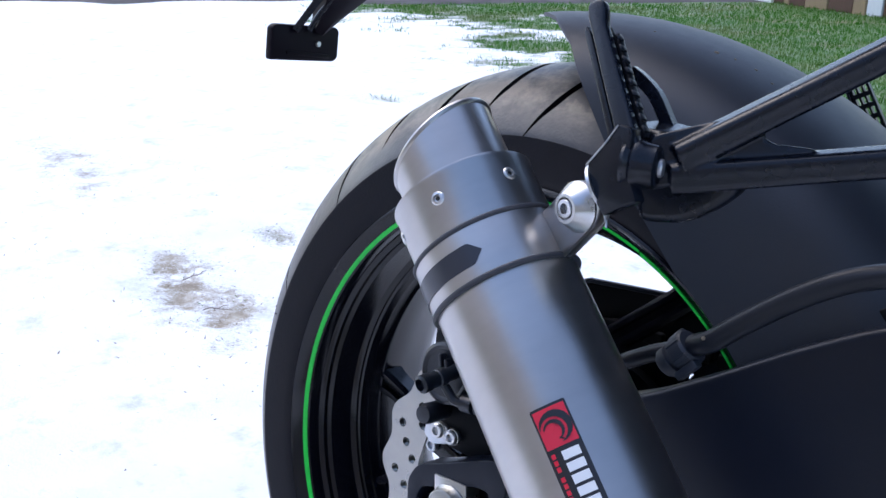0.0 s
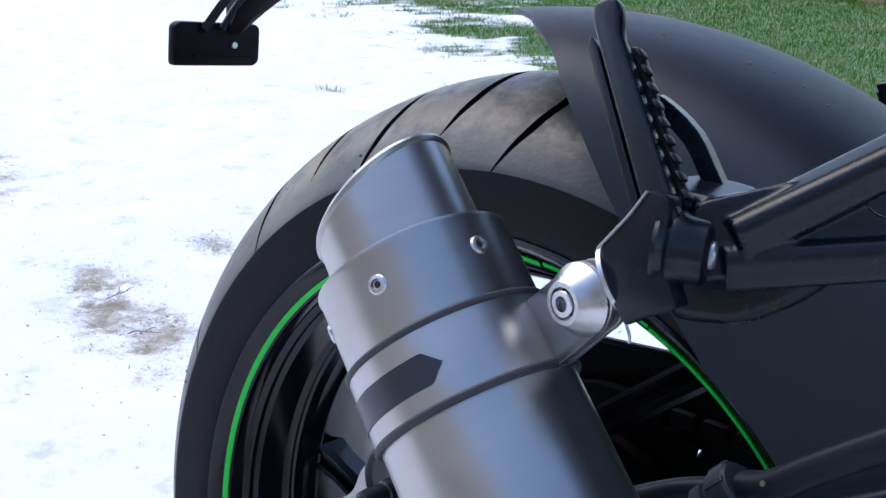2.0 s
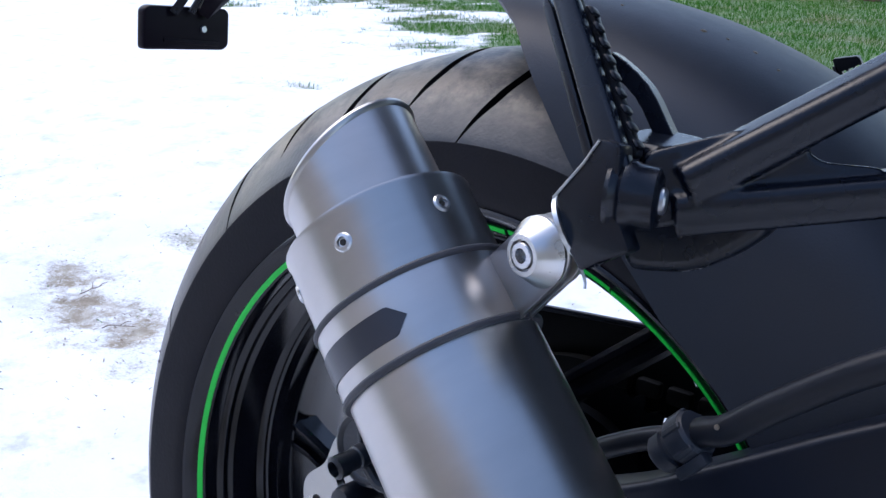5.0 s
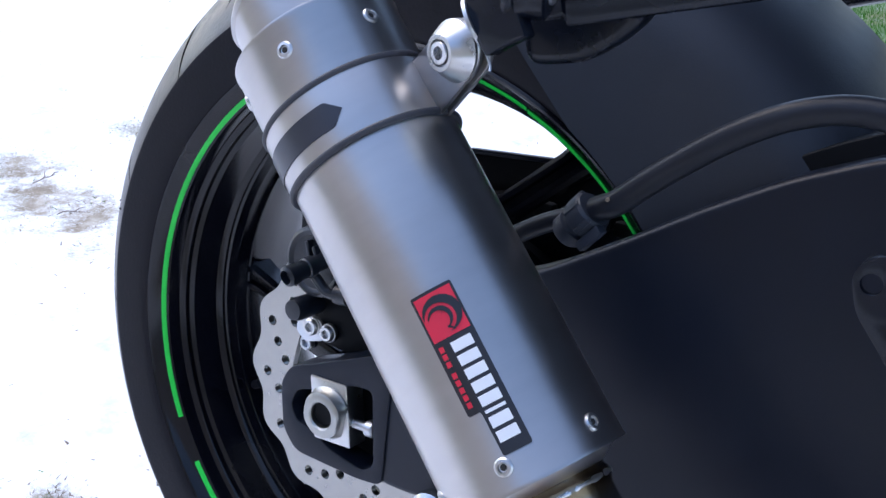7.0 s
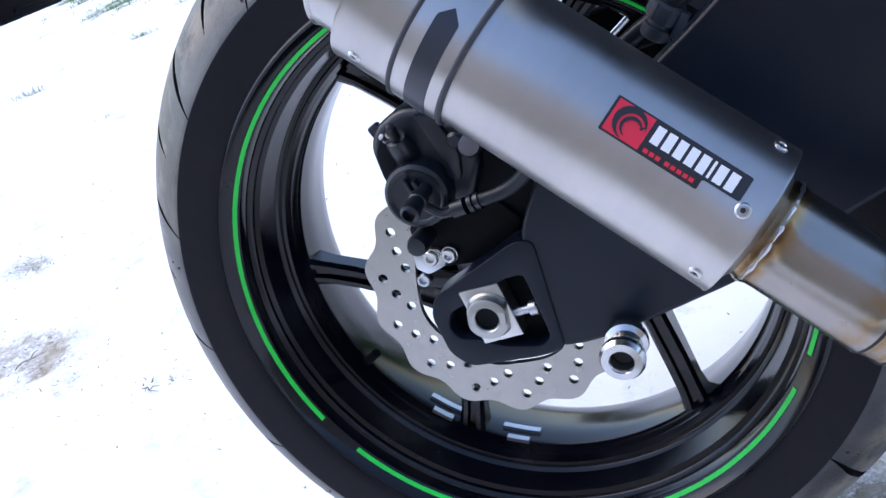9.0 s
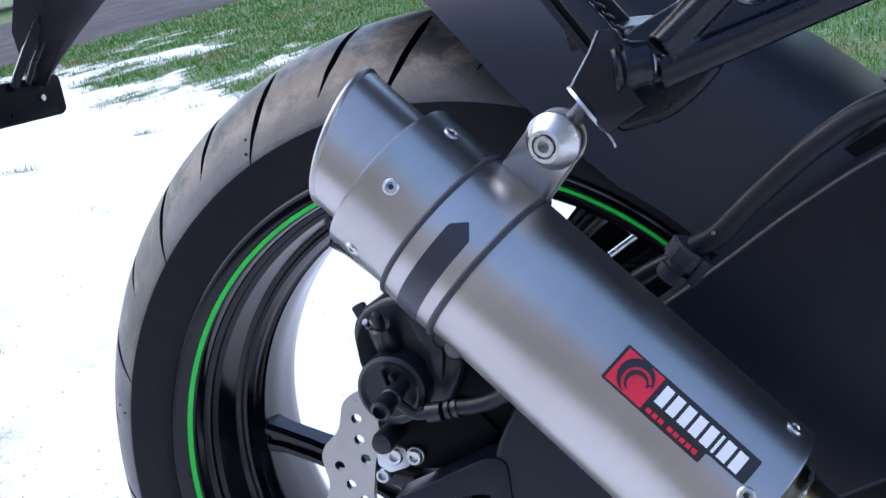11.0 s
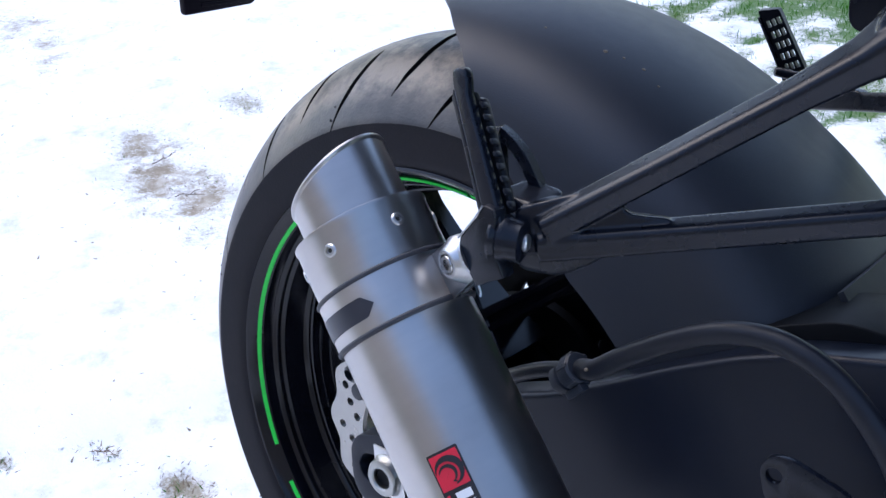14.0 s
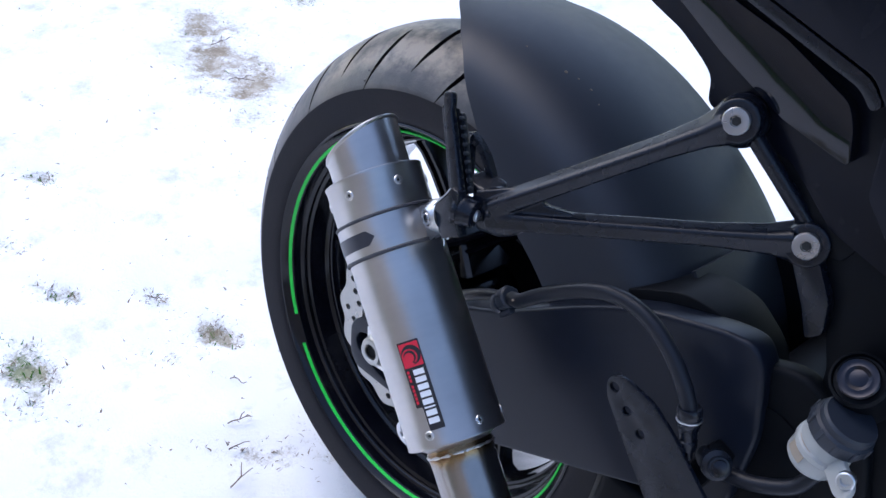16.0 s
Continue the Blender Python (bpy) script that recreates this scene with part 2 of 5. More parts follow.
def part(name, bm, mat, parent, label="", smooth=True, angle=35, m=None):
    """Links a bmesh as one mesh object under a thing or a part; m is its pose there."""
    me = bpy.data.meshes.new(name)
    bmesh.ops.recalc_face_normals(bm, faces=bm.faces)
    if smooth:
        for f in bm.faces:
            f.smooth = True
        for e in bm.edges:
            e.smooth = len(e.link_faces) != 2 or e.calc_face_angle() < radians(angle)
    bm.to_mesh(me)
    bm.free()
    ob = new(name, me)
    for one in (mat if isinstance(mat, (list, tuple)) else [mat]):
        me.materials.append(one)
    if parent:
        ob.parent = parent
    if m is not None:
        ob.matrix_basis = m
    if label:
        tagged(ob, label)
    return ob


def basis(origin, zdir, xdir=(1, 0, 0)):
    """A pose at origin whose z runs along zdir and whose x lies near xdir."""
    z = Vector(zdir).normalized()
    x = Vector(xdir)
    x = (x - z * x.dot(z)).normalized()
    y = z.cross(x)
    m = Matrix((x, y, z)).transposed().to_4x4()
    m.translation = origin
    return m


def lathe(profile, m=Matrix(), n=64, a0=0.0, a1=360.0, bm=None, closed=False):
    """Turns (radius, height) pairs about the local z of m."""
    bm = bm or bmesh.new()
    full = abs(a1 - a0) >= 359.99
    steps = n if full else n + 1
    rings = []
    for i in range(steps):
        a = radians(a0 + (a1 - a0) * i / n)
        rings.append([bm.verts.new(m @ Vector((r * math.cos(a), r * math.sin(a), h))) for r, h in profile])
    k = len(profile)
    for i in range(n):
        p, q = rings[i], rings[(i + 1) % steps]
        for j in range(k if closed else k - 1):
            try:
                bm.faces.new((p[j], q[j], q[(j + 1) % k], p[(j + 1) % k]))
            except ValueError:
                pass
    bmesh.ops.remove_doubles(bm, verts=bm.verts, dist=1e-6)
    if not full and closed:
        for r in (rings[0], rings[-1]):
            try:
                bm.faces.new([v for v in r if v.is_valid])
            except ValueError:
                pass
    return bm


def smooth_path(points, n=8):
    """A Catmull-Rom curve through the points."""
    P = [Vector(p) for p in points]
    P = [2 * P[0] - P[1]] + P + [2 * P[-1] - P[-2]]
    out = []
    for i in range(1, len(P) - 2):
        a, b, c, d = P[i - 1:i + 3]
        for k in range(n):
            t = k / n
            out.append(0.5 * (2 * b + (c - a) * t + (2 * a - 5 * b + 4 * c - d) * t * t + (3 * b - a - 3 * c + d) * t ** 3))
    out.append(P[-2])
    return out


def tube(path, radius, n=14, bm=None, caps=True, section=None, up=(0, 0, 1)):
    """Sweeps a round (or given) section along a path; radius may be a list."""
    bm = bm or bmesh.new()
    P = [Vector(p) for p in path]
    rad = radius if isinstance(radius, (list, tuple)) else [radius] * len(P)
    rings = []
    u = Vector(up)
    for i, p in enumerate(P):
        d = (P[min(i + 1, len(P) - 1)] - P[max(i - 1, 0)]).normalized()
        x = (u - d * u.dot(d)).normalized()
        y = d.cross(x)
        u = x
        if section:
            rings.append([bm.verts.new(p + (x * sx + y * sy) * rad[i]) for sx, sy in section])
        else:
            rings.append([bm.verts.new(p + (x * math.cos(2 * math.pi * k / n) + y * math.sin(2 * math.pi * k / n)) * rad[i]) for k in range(n)])
    k = len(rings[0])
    for a, b in zip(rings, rings[1:]):
        for j in range(k):
            bm.faces.new((a[j], a[(j + 1) % k], b[(j + 1) % k], b[j]))
    if caps:
        bm.faces.new(rings[0])
        bm.faces.new(rings[-1])
    return bm


def plate(outline, thick, m, bevel=0.0015, holes=(), bm=None, seg=2):
    """An outline in local xy, from z=0 to z=thick, bevelled, with round holes (x, y, r)."""
    bm = bm or bmesh.new()
    loops = [[(x, y) for x, y in outline]]
    for h in holes:
        if len(h) > 3 or isinstance(h[0], tuple):
            loops.append(list(h))
            continue
        x, y, r = h
        loops.append([(x + r * math.cos(-2 * math.pi * k / 14), y + r * math.sin(-2 * math.pi * k / 14)) for k in range(14)])
    part_bm = bmesh.new()
    edges = []
    for lp in loops:
        vs = [part_bm.verts.new((x, y, 0)) for x, y in lp]
        edges += [part_bm.edges.new((vs[i], vs[(i + 1) % len(vs)])) for i in range(len(vs))]
    if holes:
        bmesh.ops.triangle_fill(part_bm, edges=edges, use_beauty=True, use_dissolve=False)
    else:
        part_bm.faces.new(part_bm.verts)
    faces = list(part_bm.faces)
    ret = bmesh.ops.extrude_face_region(part_bm, geom=faces)
    bmesh.ops.translate(part_bm, vec=(0, 0, thick), verts=[v for v in ret["geom"] if isinstance(v, bmesh.types.BMVert)])
    bmesh.ops.recalc_face_normals(part_bm, faces=part_bm.faces)
    if bevel:
        sharp = [e for e in part_bm.edges if len(e.link_faces) == 2 and e.calc_face_angle() > radians(60)]
        bmesh.ops.bevel(part_bm, geom=sharp, offset=bevel, segments=seg, affect="EDGES", profile=0.5, clamp_overlap=True)
    bmesh.ops.transform(part_bm, matrix=m, verts=part_bm.verts)
    me = bpy.data.meshes.new("tmp")
    part_bm.to_mesh(me)
    part_bm.free()
    bm.from_mesh(me)
    bpy.data.meshes.remove(me)
    return bm


def box(size, m, bevel=0.002, bm=None, seg=2):
    sx, sy, sz = size
    return plate([(-sx / 2, -sy / 2), (sx / 2, -sy / 2), (sx / 2, sy / 2), (-sx / 2, sy / 2)], sz, m @ pose(0, 0, -sz / 2), bevel, bm=bm, seg=seg)


def rounded(points, r, n=4):
    """An outline with its corners rounded."""
    out = []
    k = len(points)
    for i in range(k):
        p, a, b = Vector(points[i]), Vector(points[i - 1]), Vector(points[(i + 1) % k])
        d1, d2 = (a - p), (b - p)
        c = min(r, d1.length * 0.45, d2.length * 0.45)
        s, e = p + d1.normalized() * c, p + d2.normalized() * c
        for j in range(n + 1):
            t = j / n
            q = s * (1 - t) ** 2 + p * 2 * t * (1 - t) + e * t * t
            out.append((q.x, q.y))
    return out


def xz(y):
    """A pose whose local x, y are the bike's x, z and whose local z runs to the right side, from y."""
    return Matrix(((1, 0, 0, 0), (0, 0, -1, y), (0, 1, 0, 0), (0, 0, 0, 1)))


def mirror_xz(y):
    """Like xz, with the thickness running to the left side."""
    return xz(y + 0.006)


HUB = xz(0.0)
HUB.translation = AXLE
WHEEL = xz(0.0)
WHEEL.translation = AXLE + Vector((0, 0.010, 0))


def mirrored(bm):
    """The same mesh on the other side of the bike."""
    for v in bm.verts:
        v.co.y = -v.co.y
    bmesh.ops.reverse_faces(bm, faces=bm.faces)
    return bm


def set_attr(ob, name, values):
    a = ob.data.attributes.new(name, "FLOAT", "POINT")
    a.data.foreach_set("value", [float(v) for v in values])


def screw(parent, name, m, r, h, mat, socket=True, washer=0.0):
    """A socket-head bolt on the local z of m, with an optional washer."""
    prof = [(0.0, -0.002), (r, -0.002), (r, h * 0.75), (r * 0.85, h)]
    if socket:
        prof += [(r * 0.55, h), (r * 0.5, h * 0.35), (0.0, h * 0.3)]
    else:
        prof += [(0.0, h)]
    if washer:
        prof = [(0.0, -0.002), (washer, -0.002), (washer, 0.0008), (r, 0.001)] + prof[2:]
    return part(name, lathe(prof, m, 24), mat, parent)


# ---------------------------------------------------------------- rear wheel
wheel = part("rear_wheel", lathe([(0.0, 0.07), (0.022, 0.07), (0.03, 0.055), (0.05, 0.045), (0.056, 0.03), (0.056, -0.03), (0.05, -0.05), (0.0, -0.06)], WHEEL, 48), GLOSS_BLACK, bike, "gloss black six-spoke wheel with green rim tape")

# tyre: the grid follows the slanted tread grooves
SHIFT_H = [0.0, 0.038, 0.05, 0.06, 0.077, 0.088, 0.0940]
SHIFT_A = [-5.2, -4.6, -4.2, -3.8, -2.4, -0.9, 0.0]
side = [(0.2325, 0.0893), (0.2355, 0.0910), (0.242, 0.0922), (0.252, 0.0930), (0.2620, 0.0936), (0.2660, 0.0938)]
crown = [(0.2130 + 0.1080 * math.cos(radians(a)) + 0.0045 * max(0.0, 2 * math.cos(radians(a)) - 1), 0.1080 * math.sin(radians(a))) for a in np.linspace(60.2, -60.2, 45)]
tyre_prof = side + crown + [(r, -h) for r, h in reversed(side)]
cols = []
for k in range(16):
    a = 93.4 + 22.5 * k
    cols += [(a + d, 1, d) for d in (-0.60, -0.44, 0.44, 0.60)] + [(a + d, 0, 0) for d in (2.8, 5.3, 8.3)]
    cols += [(a + 11.3 + d, 2, d) for d in (-0.60, -0.44, 0.44, 0.60)] + [(a + 11.3 + d, 0, 0) for d in (2.8, 5.6, 8.4)]
bm = bmesh.new()
grid, dust = [], []
for a, kind, d in cols:
    column = []
    for r, h in tyre_prof:
        lo, hi = (0.036, 0.0925) if kind == 1 else (0.008, 0.0800)
        inside = kind and lo <= abs(h) <= hi and r > 0.2663
        taper = 1.0
        if kind:
            e = min(abs(h) - lo, hi - abs(h))
            taper = min(1.0, max(0.15, e / 0.02 + 0.25))
        aa = radians(a - d + d * taper + float(np.interp(abs(h), SHIFT_H, SHIFT_A)))
        rr, hh = r, h
        if inside and abs(d) < 0.5:
            dr, dh = (r - 0.2130) / 0.1080, h / 0.1080
            rr, hh = r - 0.005 * dr, h - 0.005 * dh
        column.append(bm.verts.new(WHEEL @ Vector((rr * math.cos(aa), rr * math.sin(aa), hh))))
        dust.append(float(np.interp(abs(h), [0.0, 0.03, 0.074, 0.086], [0.9, 1.0, 0.9, 0.12])) if r > 0.2663 else 0.0)
    grid.append(column)
for i, c in enumerate(grid):
    nxt = grid[(i + 1) % len(grid)]
    for j in range(len(tyre_prof) - 1):
        f = bm.faces.new((c[j], nxt[j], nxt[j + 1], c[j + 1]))
        hm = abs(tyre_prof[j][1] + tyre_prof[j + 1][1]) / 2
        k = cols[i][1]
        lo, hi = (0.036, 0.0925) if k == 1 else (0.008, 0.0800)
        f.material_index = 0 if tyre_prof[j][0] < 0.2663 or tyre_prof[j + 1][0] < 0.2663 else 1
        if k and f.material_index and cols[(i + 1) % len(cols)][1] == k and lo <= hm <= hi and cols[i][2] < 0.5:
            f.material_index = 2
tyre = part("tyre", bm, [RUBBER, TREAD, GROOVE], wheel, "dusty worn black sport tyre with slanted grooves", angle=30)
set_attr(tyre, "dust", dust)
for k in range(7):
    a = radians(60 + 51 * k)
    for h in (0.082, 0.089):
        r = 0.2130 + 0.1080 * math.cos(math.asin(h / 0.1080))
        p = WHEEL @ Vector((r * math.cos(a + h), r * math.sin(a + h), h))
        part("rubber_nib", lathe([(0.0011, -0.001), (0.0009, 0.0018), (0.0, 0.002)], basis(p, p - AXLE, (1, 0, 0.3)), 8), TREAD, tyre)

half = [(0.2335, 0.0885), (0.2328, 0.0905), (0.2312, 0.0915), (0.2295, 0.0908), (0.2270, 0.0872), (0.2242, 0.0842), (0.2192, 0.0800), (0.2184, 0.0775), (0.2178, 0.0700), (0.2150, 0.0685), (0.2140, 0.0672), (0.2148, 0.0655), (0.2148, 0.0622), (0.2112, 0.0602), (0.2072, 0.0400), (0.2050, 0.0384), (0.2035, 0.0365), (0.2042, 0.0345), (0.2012, 0.0335), (0.1990, 0.0265), (0.2000, 0.0250), (0.1984, 0.0150), (0.1966, 0.0125), (0.1960, 0.0020), (0.1962, -0.0080), (0.1975, -0.0180), (0.1988, -0.0260), (0.2012, -0.0400), (0.2045, -0.0550), (0.2078, -0.0620), (0.2140, -0.0720)]
rim_prof = half + [(r, -h) for r, h in reversed(half[:7])]
rim = part("rim", lathe(rim_prof, WHEEL, 160), GLOSS_BLACK, wheel, "gloss black alloy rim", angle=28)
for a0, a1, dr in ((85.5, 207.0, 0.0), (217.0, 326.5, 0.0004), (334.0, 427.0, 0.0), (427.3, 445.0, 0.0007)):
    part("rim_tape", lathe([(0.2233 + dr, 0.0834), (0.2231 + dr, 0.0842), (0.2203 + dr, 0.0818), (0.2205 + dr, 0.0809)], WHEEL, 60, a0, a1), GREEN, wheel, "bright green rim tape")


def spoke(angle, sweep=0.0):
    """A ribbed straight spoke from hub to rim; sweep is its slant off the radius."""
    bm = bmesh.new()
    rings = []
    for r, w, h0, h1 in ((0.045, 0.018, -0.030, 0.040), (0.075, 0.0125, -0.020, 0.026), (0.12, 0.0105, -0.013, 0.013), (0.16, 0.0110, -0.010, 0.010), (0.184, 0.0110, -0.009, 0.011), (0.201, 0.0130, -0.010, 0.015)):
        m = WHEEL @ pose(0, 0, 0, 0, 0, angle) @ pose(0, (0.198 - r) * sweep, 0)
        sec = [(-w, h0), (w, h0), (w, h1 - 0.004), (w * 0.7, h1), (w * 0.35, h1), (w * 0.22, h1 - 0.005), (-w * 0.22, h1 - 0.005), (-w * 0.35, h1), (-w * 0.7, h1), (-w, h1 - 0.004)]
        rings.append([bm.verts.new(m @ Vector((r, y, h))) for y, h in sec])
    for a, b in zip(rings, rings[1:]):
        for j in range(10):
            bm.faces.new((a[j], a[(j + 1) % 10], b[(j + 1) % 10], b[j]))
    return part("spoke", bm, GLOSS_BLACK, wheel, angle=25)


for k in range(6):
    spoke(178 + 61 * k if k < 3 else 121 - 60 * (5 - k), 0.36 if k % 2 == 0 else -0.28)
for a in (-129.5, -108.5):
    for r, h, ln in ((0.1966, 0.001, 10.0), (0.1972, 0.016, 5.8)):
        part("balance_weight", lathe([(r, h), (r - 0.0035, h), (r - 0.0035, h - 0.006), (r, h - 0.006)], WHEEL, 8, a - ln / 2, a + ln / 2, closed=True), ZINC, wheel, "silver stick-on balance weight")
part("tyre_valve", tube([WHEEL @ Vector((0.184 * math.cos(radians(205)), 0.184 * math.sin(radians(205)), 0.03)), WHEEL @ Vector((0.165 * math.cos(radians(204)), 0.165 * math.sin(radians(204)), 0.04))], 0.004, 10), RUBBER, wheel)

# brake disc: wavy, drilled
outline = []
for k in range(280):
    a = 2 * math.pi * k / 280
    outline.append(((0.1005 + 0.0032 * math.sin(14 * a)) * math.cos(a), (0.1005 + 0.0032 * math.sin(14 * a)) * math.sin(a)))
inner = [((0.064 + 0.0012 * math.sin(7 * t)) * math.cos(-t), (0.064 + 0.0012 * math.sin(7 * t)) * math.sin(-t)) for t in [2 * math.pi * k / 84 for k in range(84)]]
holes = [tuple(inner)]
for k in range(14):
    for j, r in enumerate((0.0715, 0.0805, 0.0895)):
        a = radians(130 + 25.714 * k - 8.57 * j)
        holes.append((r * math.cos(a), r * math.sin(a), 0.0038))
disc = part("brake_disc", plate(outline, 0.005, HUB @ pose(0, 0, 0.086), 0.0, holes), DISC, bike, "drilled wavy steel brake disc", angle=40)
for k in range(5):
    a = radians(20 + 72 * k)
    part("disc_carrier_arm", box((0.034, 0.014, 0.005), HUB @ pose(0.047 * math.cos(a), 0.047 * math.sin(a), 0.083, 0, 0, math.degrees(a)), 0.0015), GLOSS_BLACK, disc)
    screw(disc, "disc_bolt", HUB @ pose(0.058 * math.cos(a), 0.058 * math.sin(a), 0.0858), 0.0055, 0.004, ZINC)

part("cush_drive", lathe([(0.0, -0.062), (0.080, -0.062), (0.086, -0.058), (0.086, -0.046), (0.060, -0.040), (0.0, -0.040)], WHEEL, 48), ENGINE, wheel)
# sprocket and chain on the far side
teeth = []
for k in range(41 * 4):
    a = 2 * math.pi * k / (41 * 4)
    r = 0.103 + (0.004 if k % 4 in (1, 2) else -0.003)
    teeth.append((r * math.cos(a), r * math.sin(a)))
sprocket = part("sprocket", plate(teeth, 0.006, WHEEL @ pose(0, 0, -0.083), 0.0005, [(0.075 * math.cos(radians(36 + 72 * k)), 0.075 * math.sin(radians(36 + 72 * k)), 0.014) for k in range(5)] + [(0, 0, 0.03)]), ENGINE, wheel, "dark steel rear sprocket")
chain = part("chain", lathe([(0.100, -0.086), (0.110, -0.086), (0.110, -0.074), (0.100, -0.074)], WHEEL, 60, 80, 282, closed=True), CHAIN, bike, "oily drive chain")
for z0, z1 in ((0.423, 0.42), (0.211, 0.30)):
    for k in range(22):
        t0, t1 = k / 22, (k + 0.8) / 22
        x0, x1 = 0.02 + 0.5 * t0, 0.02 + 0.5 * t1
        c = Vector(((x0 + x1) / 2, 0.080, z0 + (z1 - z0) * (t0 + t1) / 2))
        part("chain_link", box((x1 - x0, 0.010, 0.012), Matrix.Translation(c), 0.003), CHAIN, chain)

# ---------------------------------------------------------------- caliper
caliper = part("brake_caliper", plate(rounded([(-0.050, 0.445), (-0.042, 0.458), (-0.021, 0.467), (0.0, 0.463), (0.018, 0.445), (0.026, 0.42), (0.012, 0.392), (-0.012, 0.384), (-0.036, 0.392), (-0.049, 0.418)], 0.008), 0.045, xz(-0.066), 0.006, seg=3), CASTING, bike, "black cast brake caliper, dusty")
CAL = xz(-0.108)
CAL.translation = Vector((-0.021, -0.108, 0.409))
part("piston_housing", lathe([(0.0235, -0.01), (0.0235, 0.015), (0.0228, 0.0185), (0.0205, 0.0200), (0.0185, 0.0195), (0.0175, 0.0185), (0.0, 0.0180)], CAL, 40), CASTING, caliper)
part("housing_rib", box((0.003, 0.014, 0.006), CAL @ pose(0.006, 0.006, 0.022, 0, 0, 25), 0.001), CASTING, caliper)
part("housing_rib", box((0.003, 0.012, 0.006), CAL @ pose(-0.001, 0.009, 0.022, 0, 0, 15), 0.001), CASTING, caliper)
part("banjo_bolt", lathe([(0.0, 0.0), (0.0055, 0.0), (0.0055, 0.012), (0.0066, 0.0125), (0.0066, 0.018), (0.0058, 0.019), (0.0058, 0.026), (0.0066, 0.0265), (0.0066, 0.033), (0.0045, 0.0345), (0.004, 0.030), (0.0, 0.030)], basis((-0.013, -0.124, 0.413), (-0.10, -1.0, -0.18)), 20), CASTING, caliper)
part("slide_pin_nut", lathe([(0.0, -0.02), (0.0075, -0.02), (0.0078, 0.0), (0.0065, 0.004), (0.0, 0.0048)], basis((-0.031, -0.129, 0.375), (0, -1, 0)), 20), CASTING, caliper)
bl = part("bleed_boss", lathe([(0.0, -0.01), (0.0095, -0.01), (0.0085, 0.006), (0.007, 0.010), (0.0045, 0.0105), (0.0045, 0.016), (0.0, 0.017)], basis((-0.024, -0.116, 0.442), (0.0, -0.55, 0.85)), 20), CASTING, caliper)
part("bleed_cap", lathe([(0.0, 0.0), (0.0035, 0.0), (0.004, 0.004), (0.0028, 0.009), (0.0, 0.010)], basis((-0.022, -0.127, 0.455), (0.3, -0.7, 0.7)), 14), HOSE, bl)
part("caliper_ridge", box((0.010, 0.006, 0.05), pose(-0.045, -0.085, 0.432, 0, -22, 0), 0.002), CASTING, caliper)
part("caliper_ridge", box((0.026, 0.010, 0.010), pose(0.006, -0.108, 0.452, 0, 25, 0), 0.003), CASTING, caliper)
part("pad_pin", lathe([(0.0, 0), (0.006, 0), (0.006, 0.006), (0.004, 0.008), (0.0, 0.008)], basis((0.014, -0.110, 0.438), (0, -1, 0)), 16), CASTING, caliper)
bracket = part("caliper_bracket", plate(rounded([(-0.045, 0.382), (0.020, 0.395), (0.04, 0.37), (0.012, 0.345), (-0.028, 0.346), (-0.044, 0.362)], 0.005), 0.012, xz(-0.094), 0.002), ENGINE, caliper)
part("sensor_tab", plate(rounded([(-0.046, 0.366), (-0.026, 0.362), (-0.024, 0.349), (-0.040, 0.344), (-0.048, 0.350)], 0.003), 0.003, xz(-0.106), 0.0006), ZINC, caliper, "bare zinc sensor tab")
for x, z, r in ((-0.0335, 0.357, 0.0058), (-0.0195, 0.3565, 0.0055)):
    screw(caliper, "sensor_screw", basis((x, -0.109, z), (0, -1, 0)), r, 0.004, ALLOY, washer=r * 1.15)

# rear brake hose on the caliper
hose = part("caliper_hose", tube(smooth_path([(0.020, -0.131, 0.3985), (0.034, -0.132, 0.400), (0.048, -0.133, 0.404), (0.062, -0.137, 0.413), (0.085, -0.145, 0.435), (0.12, -0.150, 0.462), (0.150, -0.154, 0.482), (0.180, -0.160, 0.496)], 6), 0.0050, 12), HOSE, bike, "black rubber brake hose")
part("banjo_fitting", tube(smooth_path([(-0.013, -0.134, 0.403), (-0.004, -0.133, 0.3955), (0.006, -0.132, 0.396)], 5), 0.0034, 10), CASTING, hose)
part("crimp_sleeve", tube([(0.004, -0.132, 0.396), (0.0135, -0.132, 0.3972)], 0.0062, 14), CASTING, hose)
for x in (0.0165, 0.0215):
    part("crimp_ring", tube([(x, -0.1315, 0.3972 + (x - 0.0135) * 0.15), (x + 0.003, -0.1315, 0.3977 + (x - 0.0135) * 0.15)], 0.0061, 14), CASTING, hose)
part("caliper_bracket", plate(rounded([(-0.034, 0.440), (0.030, 0.446), (0.062, 0.420), (0.062, 0.362), (0.010, 0.346), (-0.030, 0.362)], 0.008), 0.008, xz(-0.0935), 0.002), ENGINE, caliper)
# web and bleed screw of the caliper body, and a dark plate painting its recess's shade
part("recess_shade", plate(rounded([(-0.046, 0.440), (-0.039, 0.450), (-0.033, 0.449), (-0.031, 0.428), (-0.038, 0.412), (-0.046, 0.420)], 0.004), 0.002, xz(-0.1105), 0.0005), ENGINE, caliper)
part("caliper_web", plate(rounded([(-0.010, 0.462), (0.004, 0.458), (0.014, 0.430), (0.010, 0.410), (0.001, 0.412), (0.000, 0.432)], 0.004), 0.006, xz(-0.110), 0.002), CASTING, caliper)
part("bleed_screw", lathe([(0.0, 0.0), (0.0034, 0.0), (0.0034, 0.004), (0.0022, 0.005), (0.0022, 0.009), (0.0, 0.0095)], basis((-0.030, -0.118, 0.449), (-0.2, -0.8, 0.6)), 8), DULL, caliper)
